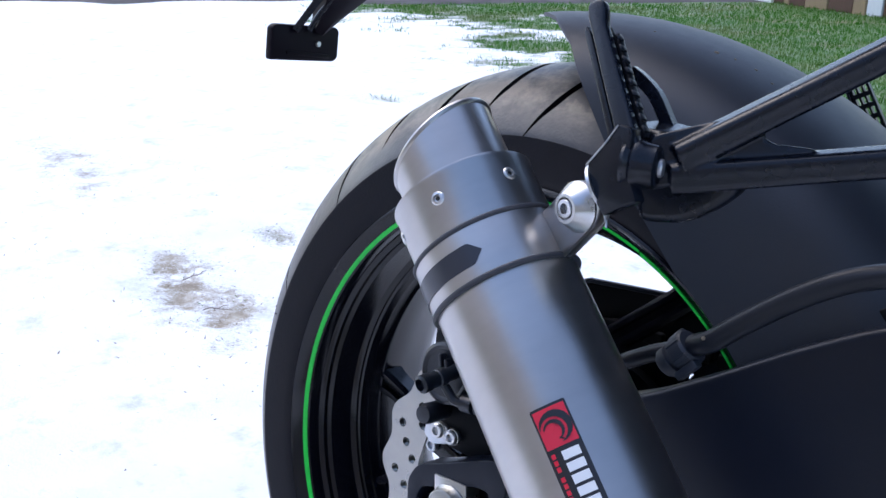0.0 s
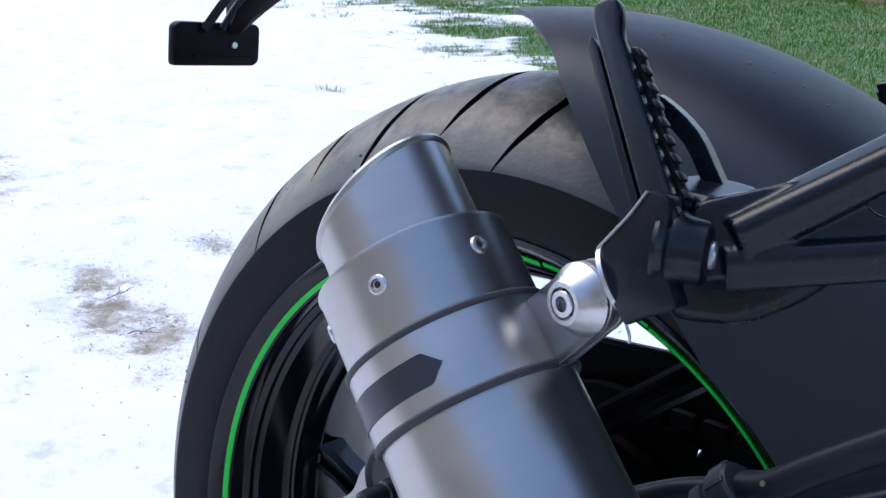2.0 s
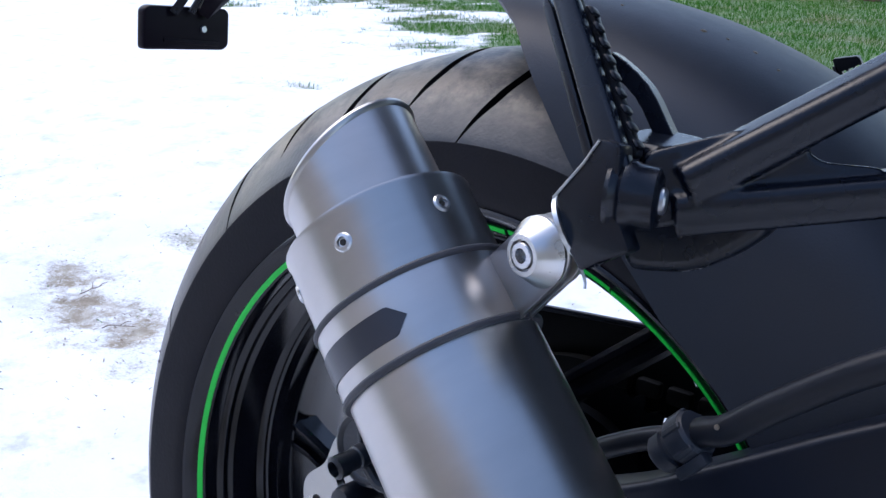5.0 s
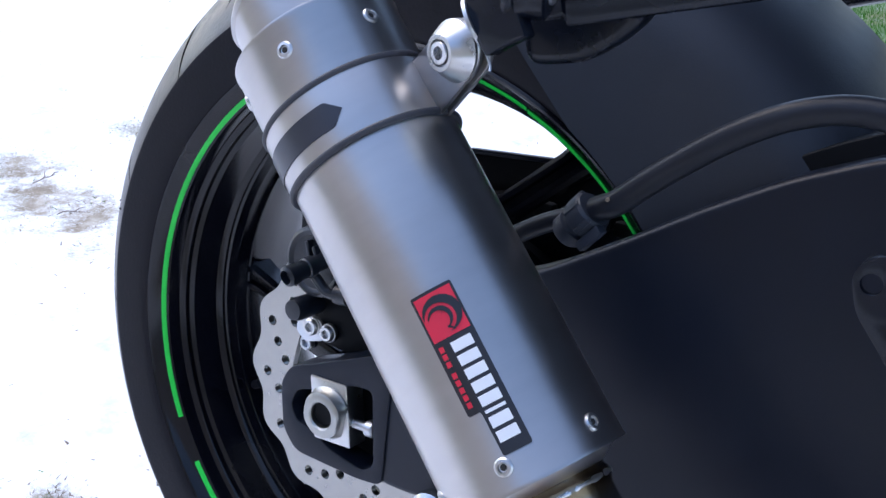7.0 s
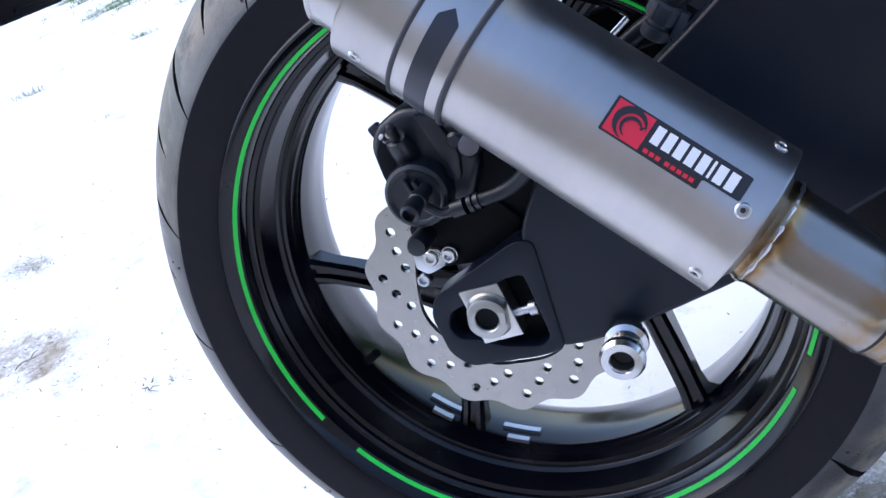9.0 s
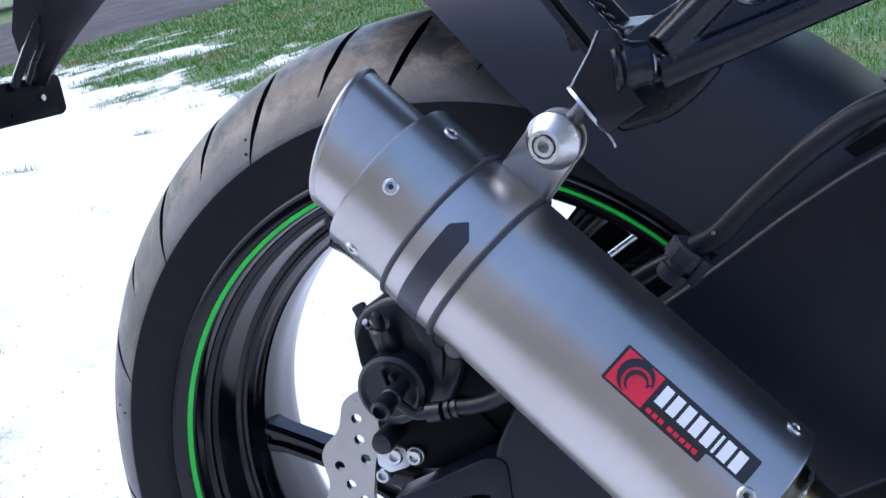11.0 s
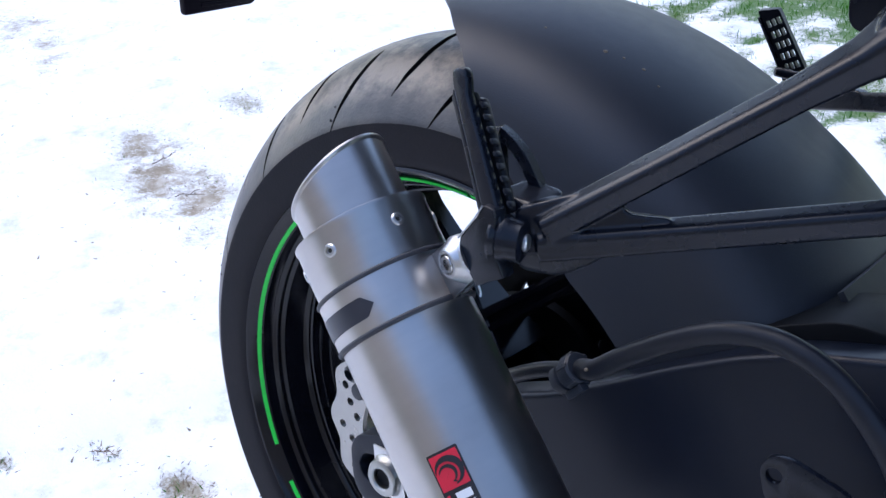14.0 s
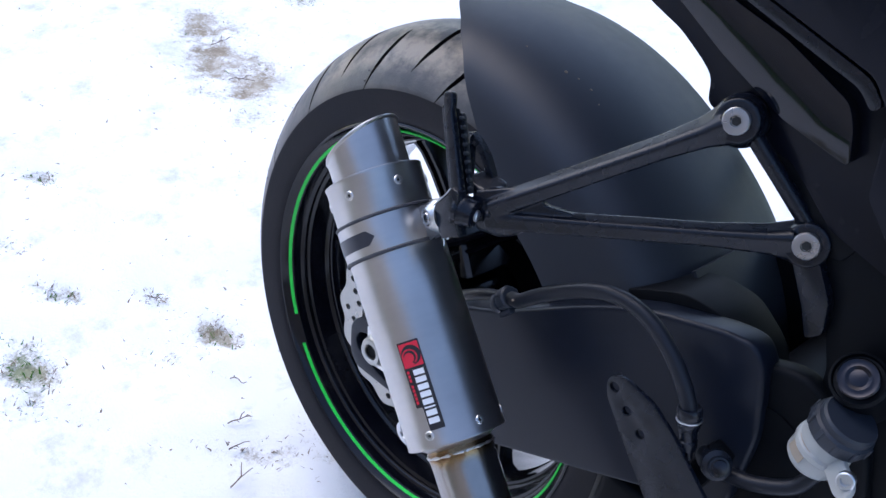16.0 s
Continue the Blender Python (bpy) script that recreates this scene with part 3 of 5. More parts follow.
part("hose_grommet", lathe([(0.0, -0.006), (0.008, -0.006), (0.009, 0.0), (0.007, 0.006), (0.0, 0.007)], basis((0.022, -0.112, 0.432), (0.2, -1, 0.2)), 20), DULL, caliper)

# ---------------------------------------------------------------- swingarm
ARM = [(0.040, 0.281), (0.073, 0.282), (0.123, 0.295), (0.173, 0.310), (0.219, 0.331), (0.287, 0.362), (0.36, 0.397), (0.40, 0.417), (0.402, 0.49), (0.388, 0.548), (0.375, 0.562), (0.352, 0.560), (0.323, 0.551), (0.290, 0.541), (0.254, 0.524), (0.218, 0.502), (0.182, 0.477), (0.14, 0.450), (0.10, 0.431), (0.066, 0.409), (0.052, 0.387), (0.041, 0.367)]
LUG = [(-0.0385, 0.322), (-0.031, 0.336), (-0.010, 0.3445), (0.036, 0.3655), (0.050, 0.364), (0.050, 0.281), (0.030, 0.278), (-0.022, 0.2775), (-0.034, 0.290)]
SLOT = [(-0.0285, 0.310), (-0.024, 0.3215), (-0.008, 0.3270), (0.004, 0.3320), (0.022, 0.3400), (0.0365, 0.3415), (0.0425, 0.292), (0.034, 0.2855), (0.006, 0.2900), (-0.006, 0.2965), (-0.023, 0.3000)]


def arm_side(flip):
    fix = mirrored if flip else (lambda b: b)
    body = part("swingarm_beam", fix(plate(rounded(ARM, 0.012, 3), 0.027, xz(-0.103), 0.0045, seg=4)), SWING, swingarm, "satin dark grey swingarm beam")
    lug = part("axle_lug", fix(plate(rounded(LUG, 0.006, 3), 0.0235, xz(-0.108), 0.0050, [tuple(rounded(SLOT, 0.004, 2))], seg=3)), SWING, swingarm)
    # near-black sheet closes the slot, for the shade of the arm's hollow
    part("slot_shade", fix(plate(rounded(SLOT, 0.004, 2), 0.003, xz(-0.110), 0.0)), ENGINE, lug)
    blk = part("axle_block", fix(plate([(-0.0125, 0.3365), (0.0175, 0.3385), (0.0245, 0.2975), (-0.0055, 0.2945)], 0.016, xz(-0.117), 0.001)), ALLOY, swingarm, "machined alloy chain adjuster block")
    m = xz(-0.133)
    m.translation = Vector((0.005, -0.133, 0.3165))
    nut = lathe([(0.0, -0.002), (0.0175, -0.002), (0.0175, 0.0015), (0.0160, 0.003), (0.0150, 0.0075), (0.0135, 0.0085), (0.0095, 0.0085), (0.0085, 0.0075), (0.0082, -0.008), (0.0, -0.008)], Matrix(), 36)
    for v in nut.verts:
        v.co.x = max(-0.0138, min(0.0138, v.co.x))
    bmesh.ops.transform(nut, matrix=m @ pose(0, 0, 0, 0, 0, -8), verts=nut.verts)
    part("axle_nut", fix(nut), NUT, swingarm, "hollow axle nut")
    # near-black plug paints the shade inside the hollow axle
    part("bore_shade", fix(lathe([(0.0079, -0.006), (0.0079, 0.0045), (0.0, 0.0035)], m, 24)), ENGINE, swingarm)
    part("adjuster_bolt", fix(lathe([(0.0, -0.03), (0.0032, -0.03), (0.0032, 0.002), (0.0055, 0.002), (0.0055, 0.007), (0.0042, 0.008), (0.0, 0.008)], basis((0.031, -0.127, 0.3135), (1, 0, 0.1)), 12)), ZINC, swingarm)
    sp = part("paddock_spool", fix(lathe([(r * 0.80, h * 0.95) for r, h in [(0.0, -0.04), (0.010, -0.04), (0.011, 0.0), (0.0175, 0.003), (0.0185, 0.008), (0.0180, 0.0115), (0.0140, 0.014), (0.0135, 0.020), (0.0145, 0.024), (0.0185, 0.028), (0.0190, 0.033), (0.0165, 0.0365), (0.0105, 0.0370), (0.0092, 0.0355), (0.0088, 0.022), (0.0, 0.022)]], basis((0.095, -0.132, 0.2855), (0, -1, -0.03)), 40)), STEEL, swingarm, "polished chrome paddock stand spool")
    part("spool_bolt", fix(lathe([(0.0, 0.021), (0.0068, 0.021), (0.0068, 0.025), (0.0, 0.026)], basis((0.095, -0.132, 0.2855), (0, -1, -0.03)), 20)), DARK_INSIDE, sp)
    part("pivot_cheek", fix(plate(rounded([(0.34, 0.40), (0.37, 0.54), (0.41, 0.555), (0.47, 0.53), (0.50, 0.44), (0.46, 0.36), (0.40, 0.37)], 0.015, 3), 0.020, xz(-0.098), 0.006, seg=3)), ENGINE, swingarm)
    part("weld_plate", fix(plate(rounded([(0.225, 0.515), (0.262, 0.538), (0.30, 0.556), (0.338, 0.556), (0.372, 0.532), (0.392, 0.49), (0.395, 0.43), (0.35, 0.44), (0.30, 0.49), (0.262, 0.512)], 0.012, 3), 0.055, xz(-0.052), 0.008, seg=3)), ENGINE, swingarm)


swingarm = part("swingarm", tube([(0.40, 0.12, 0.47), (0.40, -0.12, 0.47)], 0.045, 24), ENGINE, bike, "large satin dark grey alloy swingarm")
arm_side(False)
arm_side(True)
guard = part("chain_guard", plate(rounded([(-0.10, 0.430), (-0.055, 0.450), (0.06, 0.4605), (0.10, 0.466), (0.30, 0.520), (0.36, 0.50), (0.36, 0.42), (0.05, 0.395), (-0.03, 0.385), (-0.10, 0.400)], 0.008), 0.006, mirror_xz(0.105), 0.002), ENGINE, swingarm, "black chain guard on the far side")
part("guard_edge", tube([(-0.099, 0.103, 0.430), (-0.055, 0.103, 0.449), (0.06, 0.103, 0.4595), (0.10, 0.103, 0.465)], 0.0025, 8), SWING, guard)
part("guard_rib", tube([(-0.035, 0.098, 0.392), (0.029, 0.098, 0.439), (0.055, 0.098, 0.455)], 0.004, 8), SWING, guard)
# bright strip stands in for a gap with white snow behind it
part("gap_strip", tube([(0.090, 0.062, 0.442), (0.112, 0.062, 0.456)], 0.0026, 8), ALLOY, guard)

# ---------------------------------------------------------------- hugger
HUG = [(0.362, 0.0, 100), (0.3615, 0.015, 99.6), (0.360, 0.030, 98.6), (0.357, 0.05, 95.8), (0.352, 0.070, 92.2), (0.3445, 0.087, 89.2), (0.335, 0.100, 86.0), (0.323, 0.1085, 83.6), (0.31, 0.112, 81.2), (0.296, 0.113, 78.3), (0.282, 0.1132, 75.0), (0.26, 0.1132, 67.0), (0.246, 0.1128, 57.0)]
# the far side is broader, over the chain
hp = [(r, -h - 0.022 * min(1.0, h / 0.085) ** 2, a) for r, h, a in reversed(HUG[1:])] + HUG
bm = bmesh.new()
grid = []
for r, h, a1 in hp:
    row = []
    for i in range(61):
        a = radians(a1 + (10.0 - a1) * i / 60)
        deg = math.degrees(a)
        swell = max(0.0, 55 - deg) * 0.00045 if r > 0.3 else 0.0
        row.append(bm.verts.new(HUB @ Vector(((r + swell) * math.cos(a), (r + swell) * math.sin(a), h))))
    grid.append(row)
for p, q in zip(grid, grid[1:]):
    for i in range(60):
        bm.faces.new((p[i], p[i + 1], q[i + 1], q[i]))
bmesh.ops.recalc_face_normals(bm, faces=bm.faces)
bmesh.ops.solidify(bm, geom=bm.faces[:], thickness=0.0028)
hugger = part("rear_hugger", bm, PLASTIC, bike, "matt black plastic rear hugger with dust marks", angle=45)
for a, h, s in ((72.9, 0.053, 0.0012), (68.6, 0.047, 0.0010), (71, 0.049, 0.0008), (66, 0.052, 0.0007), (80, 0.06, 0.0007)):
    r = float(np.interp(h, [0.03, 0.05, 0.07], [0.360, 0.357, 0.352]))
    p = HUB @ Vector((r * math.cos(radians(a)), r * math.sin(radians(a)), h))
    part("dirt_speck", lathe([(s * 1.6, -0.0003), (s, s * 0.4), (0.0, s * 0.6)], basis(p, p - AXLE, (1, 0.4, 0)), 7), STRAW, hugger)

# ---------------------------------------------------------------- exhaust
A_SIL, U_SIL = Vector((0.0856, -0.2062, 0.5)), Vector((-0.6996, 0.0887, 0.709))
SIL = basis(A_SIL, U_SIL, (0, -1, 0))


def on_can(theta, s, r=0.0430):
    """A pose on the can's skin, z outward, y along the can."""
    a = radians(theta)
    n = Vector((math.cos(a), math.sin(a), 0))
    return basis(n * r + Vector((0, 0, s)), n, Vector((-math.sin(a), math.cos(a), 0)))


def on_skin(points, r, thick=0.0005):
    """A patch of (theta, s) outline bent round the can, as a thin raised sheet; built as a fan of strips."""
    bm = bmesh.new()
    vs = [bm.verts.new((t, s, 0)) for t, s in points]
    bm.faces.new(vs)
    bmesh.ops.triangulate(bm, faces=bm.faces[:])
    bmesh.ops.subdivide_edges(bm, edges=[e for e in bm.edges if abs(e.verts[0].co.x - e.verts[1].co.x) > 4], cuts=6, use_grid_fill=True)
    for v in bm.verts:
        t, s = radians(v.co.x), v.co.y
        v.co = Vector((r * math.cos(t), r * math.sin(t), s))
    ret = bmesh.ops.extrude_face_region(bm, geom=bm.faces[:])
    for v in [g for g in ret["geom"] if isinstance(g, bmesh.types.BMVert)]:
        k = (r + thick) / r
        v.co.x, v.co.y = v.co.x * k, v.co.y * k
    return bm


silencer = part("silencer", lathe([(0.0425, -0.1600), (0.0432, -0.1600), (0.0434, -0.1590), (0.0430, -0.1580), (0.0430, -0.10), (0.0430, -0.05), (0.0430, 0.0), (0.0430, 0.0385)], m=Matrix(), n=96), TITANIUM, bike, "brushed titanium round silencer, slightly stained", m=SIL)
part("end_cone", lathe([(0.0425, -0.1560), (0.0405, -0.1585), (0.034, -0.1620), (0.0292, -0.1650)], Matrix(), 64), TITANIUM, silencer)
part("outlet_sleeve", lathe([(0.0428, 0.0385), (0.0432, 0.0400), (0.0432, 0.0725), (0.0438, 0.0737), (0.0436, 0.0752), (0.0425, 0.0757), (0.0400, 0.0762), (0.0352, 0.0770), (0.0340, 0.0770)], Matrix(), 96), TITANIUM, silencer, "titanium end sleeve with rivets")
# slash-cut outlet tip, longest on its upper side
bm = bmesh.new()
rings = []
TILT_CUT = Vector((math.cos(radians(112)), math.sin(radians(112)), 0))
for i in range(96):
    a = 2 * math.pi * i / 96
    n = Vector((math.cos(a), math.sin(a), 0))
    end = 0.1080 + 0.0120 * n.dot(TILT_CUT)
    rings.append([bm.verts.new(n * r + Vector((0, 0, s))) for r, s in ((0.0350, 0.074), (0.0350, end - 0.0030), (0.0357, end - 0.0022), (0.0362, end - 0.0008), (0.0358, end + 0.0004), (0.0346, end + 0.0005), (0.0338, end - 0.0006), (0.0334, end - 0.004), (0.0325, 0.05), (0.0, 0.045))])
for i in range(96):
    p, q = rings[i], rings[(i + 1) % 96]
    for j in range(9):
        f = bm.faces.new((p[j], q[j], q[j + 1], p[j + 1]))
        f.material_index = 1 if j >= 7 else 0
bmesh.ops.remove_doubles(bm, verts=bm.verts, dist=1e-6)
part("outlet_tip", bm, [TITANIUM, DARK_INSIDE], silencer, "slash-cut titanium outlet tip")
for s, k0, n in ((0.0600, 18.0, 6), (-0.1490, 22.5, 6)):
    for k in range(n):
        part("rivet", lathe([(0.0041, -0.0012), (0.0041, 0.0004), (0.0034, 0.0011), (0.0022, 0.0013), (0.0019, 0.0003), (0.0, 0.0)], on_can(k0 + 60 * k, s), 20), ALLOY, silencer)
        part("rivet_core", lathe([(0.0017, -0.0005), (0.0013, 0.0006), (0.0, 0.0006)], on_can(k0 + 60 * k, s), 10), DARK_INSIDE, silencer)

# clamp band: sheet strap with rubber lips and a bolted ear
clamp = part("silencer_clamp", lathe([(0.0434, 0.0072), (0.0446, 0.0074), (0.0447, 0.0085), (0.0447, 0.0355), (0.0446, 0.0366), (0.0434, 0.0368)], Matrix(), 96), TITANIUM, bike, "titanium clamp band with black rubber lips", m=SIL)
for s in (0.0060, 0.0375):
    part("rubber_lip", lathe([(0.0430, s - 0.0016), (0.0450, s - 0.0014), (0.0458, s - 0.0004), (0.0458, s + 0.0006), (0.0450, s + 0.0015), (0.0430, s + 0.0016)], Matrix(), 96), GASKET, clamp)
bm = bmesh.new()
rows = []
for t in np.linspace(-88, 33.5, 62):
    k = min(1.0, (33.5 - t) / 8.5)
    a = radians(t)
    rows.append([bm.verts.new((0.0452 * math.cos(a), 0.0452 * math.sin(a), s)) for s in (0.0208 - 0.0063 * k, 0.0208, 0.0208 + 0.0064 * k)])
for p, q in zip(rows, rows[1:]):
    for n in range(2):
        bm.faces.new((p[n], q[n], q[n + 1], p[n + 1]))
bmesh.ops.remove_doubles(bm, verts=bm.verts, dist=1e-6)
bmesh.ops.solidify(bm, geom=bm.faces[:], thickness=0.0006)
part("arrow_strap", bm, STRAP_GREY, clamp, "dark arrow-shaped strap inlay", angle=40)
BOLT = Vector((0.1208, -0.2220, 0.5619))
bl = SIL.inverted() @ BOLT
rad = Vector((bl.x, bl.y, 0)).normalized()
nrm = Vector((0, 0, 1)).cross(rad)
if nrm.x < 0:
    nrm = -nrm
EAR = basis(Vector((0, 0, bl.z + 0.001)), nrm, rad) @ pose(0, 0, -0.0148)
dist = math.hypot(bl.x, bl.y)
ear = []
for a in range(-100, 101, 10):
    ear.append((dist + 0.0140 * math.cos(radians(a)), 0.0140 * math.sin(radians(a))))
ear = [(0.036, -0.0145)] + ear + [(0.036, 0.0145)]
part("clamp_ear", plate(ear, 0.0032, EAR @ pose(0, 0, 0.0), 0.0008), TITANIUM, clamp, "folded titanium ear")
part("clamp_ear", plate(ear, 0.0028, EAR @ pose(0, 0, -0.0065), 0.0006), TITANIUM, clamp)
CONE = EAR @ pose(dist, 0, 0.0034)
cw = part("cone_washer", lathe([(0.0, 0.0), (0.0138, 0.0), (0.0140, 0.0012), (0.0088, 0.0092), (0.0080, 0.0099), (0.0062, 0.0099), (0.0059, 0.0070), (0.0, 0.0070)], CONE, 48), ALLOY, clamp, "turned alloy cone washer")
part("socket_bolt", lathe([(0.0054, 0.0060), (0.0054, 0.0098), (0.0050, 0.0105), (0.0030, 0.0105), (0.0028, 0.0070), (0.0, 0.0070)], CONE, 12), STEEL, clamp)

# badge: black plate, red square with a swirl, blank white and red bars
badge = part("badge", on_skin([(18.4, -0.0697), (42.6, -0.0697), (43.4, -0.0704), (43.4, -0.1444), (42.6, -0.1452), (26.6, -0.1452), (25.6, -0.1444), (25.4, -0.1262), (24.6, -0.1250), (18.6, -0.1250), (17.7, -0.1242), (17.7, -0.0704)], 0.04305, 0.0005), BADGE_BLACK, silencer, "black, red and white maker's badge", angle=60)
part("badge_square", on_skin([(19.2, -0.0712), (41.9, -0.0712), (41.9, -0.0914), (19.2, -0.0914)], 0.0436, 0.0002), BADGE_RED, badge, angle=60)


def crescent(c, r0, r1, off, a0, a1, mat, r=0.0439):
    """A curved blade in badge coordinates: mm across and along."""
    out = [(c[0] + r0 * math.cos(radians(a)), c[1] + r0 * math.sin(radians(a))) for a in np.linspace(a0, a1, 14)]
    back = [(c[0] + off[0] + r1 * math.cos(radians(a)), c[1] + off[1] + r1 * math.sin(radians(a))) for a in np.linspace(a1, a0, 14)]
    pts = [(18 + math.degrees(x * 0.001 / 0.043), -0.0715 - y * 0.001) for x, y in out + back]
    part("badge_swirl", on_skin(pts, r, 0.0002), mat, badge, angle=60)


crescent((9.6, 10.0), 8.5, 6.9, (-1.5, 1.5), -165, 75, BADGE_BLACK)
crescent((8.2, 11.4), 5.4, 4.5, (-0.8, 0.8), -160, 70, BADGE_BLACK)
letters = [0.0060] * 5 + [0.0028] + [0.0062] * 2
s = -0.0940
for w in letters:
    part("badge_bar", on_skin([(27.4, s), (39.8, s), (39.8, s - w + 0.0014), (27.4, s - w + 0.0014)], 0.0436, 0.0002), BADGE_WHITE, badge, angle=60)
    s -= w + 0.0003
s = -0.0938
for k in range(9):
    w = 0.0018 if k == 3 else 0.0034
    if k != 3:
        part("badge_bar", on_skin([(20.0, s), (22.8, s), (22.8, s - w + 0.0009), (20.0, s - w + 0.0009)], 0.0436, 0.0002), BADGE_RED, badge, angle=60)
    s -= w

def weld_ring(m, r):
    """A rippled weld bead round a pipe, about the local z of m."""
    bm = bmesh.new()
    rings = []
    for i in range(96):
        a = 2 * math.pi * i / 96
        k = 0.6 + 0.4 * abs(math.sin(i * 0.55)) + 0.15 * math.sin(i * 0.21)
        rings.append([bm.verts.new(m @ Vector(((r + q * k) * math.cos(a), (r + q * k) * math.sin(a), h * (0.8 + 0.25 * math.sin(i * 0.9))))) for q, h in ((-0.0004, -0.0022), (0.0010, -0.0012), (0.0015, 0.0), (0.0010, 0.0012), (-0.0004, 0.0022))])
    for i in range(96):
        p, q = rings[i], rings[(i + 1) % 96]
        for j in range(4):
            bm.faces.new((p[j], p[j + 1], q[j + 1], q[j]))
    return bm


# link pipe with a welded segment bend
pipe_pts = [A_SIL + U_SIL * q for q in (-0.1630, -0.1660, -0.1680, -0.1700, -0.1720, -0.1745, -0.180, -0.187, -0.20, -0.215, -0.2315)]
bend = smooth_path([A_SIL + U_SIL * -0.2315, (0.268, -0.2240, 0.3180), (0.292, -0.2160, 0.3020), (0.320, -0.2030, 0.2930), (0.352, -0.1830, 0.2890), (0.39, -0.155, 0.287), (0.44, -0.115, 0.287)], 10)
rads = [0.0285, 0.0287, 0.0296, 0.0300, 0.0296, 0.0287, 0.0285, 0.0285, 0.0285, 0.0285, 0.0285]
heat = [0.16, 0.38, 0.50, 0.22, 0.50, 0.30, 0.08, 0.0, 0.0, 0.04, 0.28]
path = pipe_pts + bend[1:]
for i in range(1, len(bend)):
    weld = i in (1, 6, 11, 16, 21)
    rads.append(0.0294 if weld else 0.0286)
    heat.append(0.02 if weld else ((0.40 if i % 5 in (0, 2) else 0.24) if i < 24 else 0.06))
pipe = part("link_pipe", tube(path, rads, 40, caps=False), HEAT, bike, "titanium link pipe with welded bend, heat stained", angle=50)
set_attr(pipe, "temper", [h for h in heat for _ in range(40)])
for i in (1, 6, 11, 16, 21):
    d = (bend[i + 1] - bend[i - 1]).normalized()
    part("weld_bead", lathe([(0.0284, -0.0016), (0.0293, -0.0009), (0.0295, 0.0), (0.0293, 0.0009), (0.0284, 0.0016)], basis(bend[i], d), 48), DARK_INSIDE, pipe, "dark weld seam")
part("weld_bead", weld_ring(basis(A_SIL + U_SIL * -0.1702, U_SIL), 0.0290), ALLOY, pipe, "bright rippled weld bead")
d = (bend[30] - bend[26]).normalized()
part("pipe_clamp", lathe([(0.0286, -0.008), (0.0308, -0.008), (0.0308, 0.008), (0.0286, 0.008)], basis(bend[28], d), 40), ZINC, pipe)

# ---------------------------------------------------------------- footrest hangers and pegs
def beam(a, b, w, h):
    """A cast beam from a to b: a sloping top face, a rounded ridge and a falling side, flared towards the boss."""
    a, b = Vector(a), Vector(b)
    d = (b - a).normalized()
    bm = bmesh.new()
    rings = []
    sec = [(-0.5, 0.30), (-0.46, 0.44), (-0.36, 0.5), (0.26, 0.40), (0.42, 0.33), (0.50, 0.22), (0.50, 0.08), (0.46, -0.10), (0.42, -0.38), (0.32, -0.5), (-0.30, -0.5), (-0.42, -0.40)]
    for i in range(25):
        t = i / 24
        ww = w * float(np.interp(t, [0, 0.12, 0.35, 0.75, 0.92, 1.0], [0.80, 0.90, 1.0, 1.05, 1.25, 1.5]))
        hh = h * float(np.interp(t, [0, 0.1, 0.3, 0.75, 0.92, 1.0], [1.05, 1.05, 1.0, 1.0, 1.25, 1.7]))
        sidev = d.cross(Vector((0, 0, 1))).normalized()
        upv = sidev.cross(d).normalized()
        rings.append([bm.verts.new(a.lerp(b, t) + sidev * (x * ww) + upv * (z * hh)) for x, z in sec])
    n = len(sec)
    for p, q in zip(rings, rings[1:]):
        for j in range(n):
            bm.faces.new((p[j], p[(j + 1) % n], q[(j + 1) % n], q[j]))
    bm.faces.new(rings[0])
    bm.faces.new(rings[-1])
    return bm


def merge(bm, other):
    """Adds one bmesh to another."""
    me = bpy.data.meshes.new("tmp")
    bmesh.ops.recalc_face_normals(other, faces=other.faces)
    other.to_mesh(me)
    other.free()
    bm.from_mesh(me)
    bpy.data.meshes.remove(me)


def cast(ob, voxel, rounds):
    """Melts the joined solids of a part into one casting with soft fillets."""
    r = ob.modifiers.new("cast", "REMESH")
    r.mode, r.voxel_size, r.use_smooth_shade = "VOXEL", voxel, True
    sm = ob.modifiers.new("fillet", "SMOOTH")
    sm.factor, sm.iterations = 0.5, rounds


PIV = Vector((0.172, -0.225, 0.594))
HT, HB = Vector((0.3085, -0.1365, 0.7135)), Vector((0.3770, -0.1150, 0.6445))
PAX = Vector((0.95, 0.30, 0.02)).normalized()


def far_side(bm):
    """The same mesh on the far side, whose hanger sits a little further back."""
    bm = mirrored(bm)
    for v in bm.verts:
        v.co.x -= 0.030
    return bm


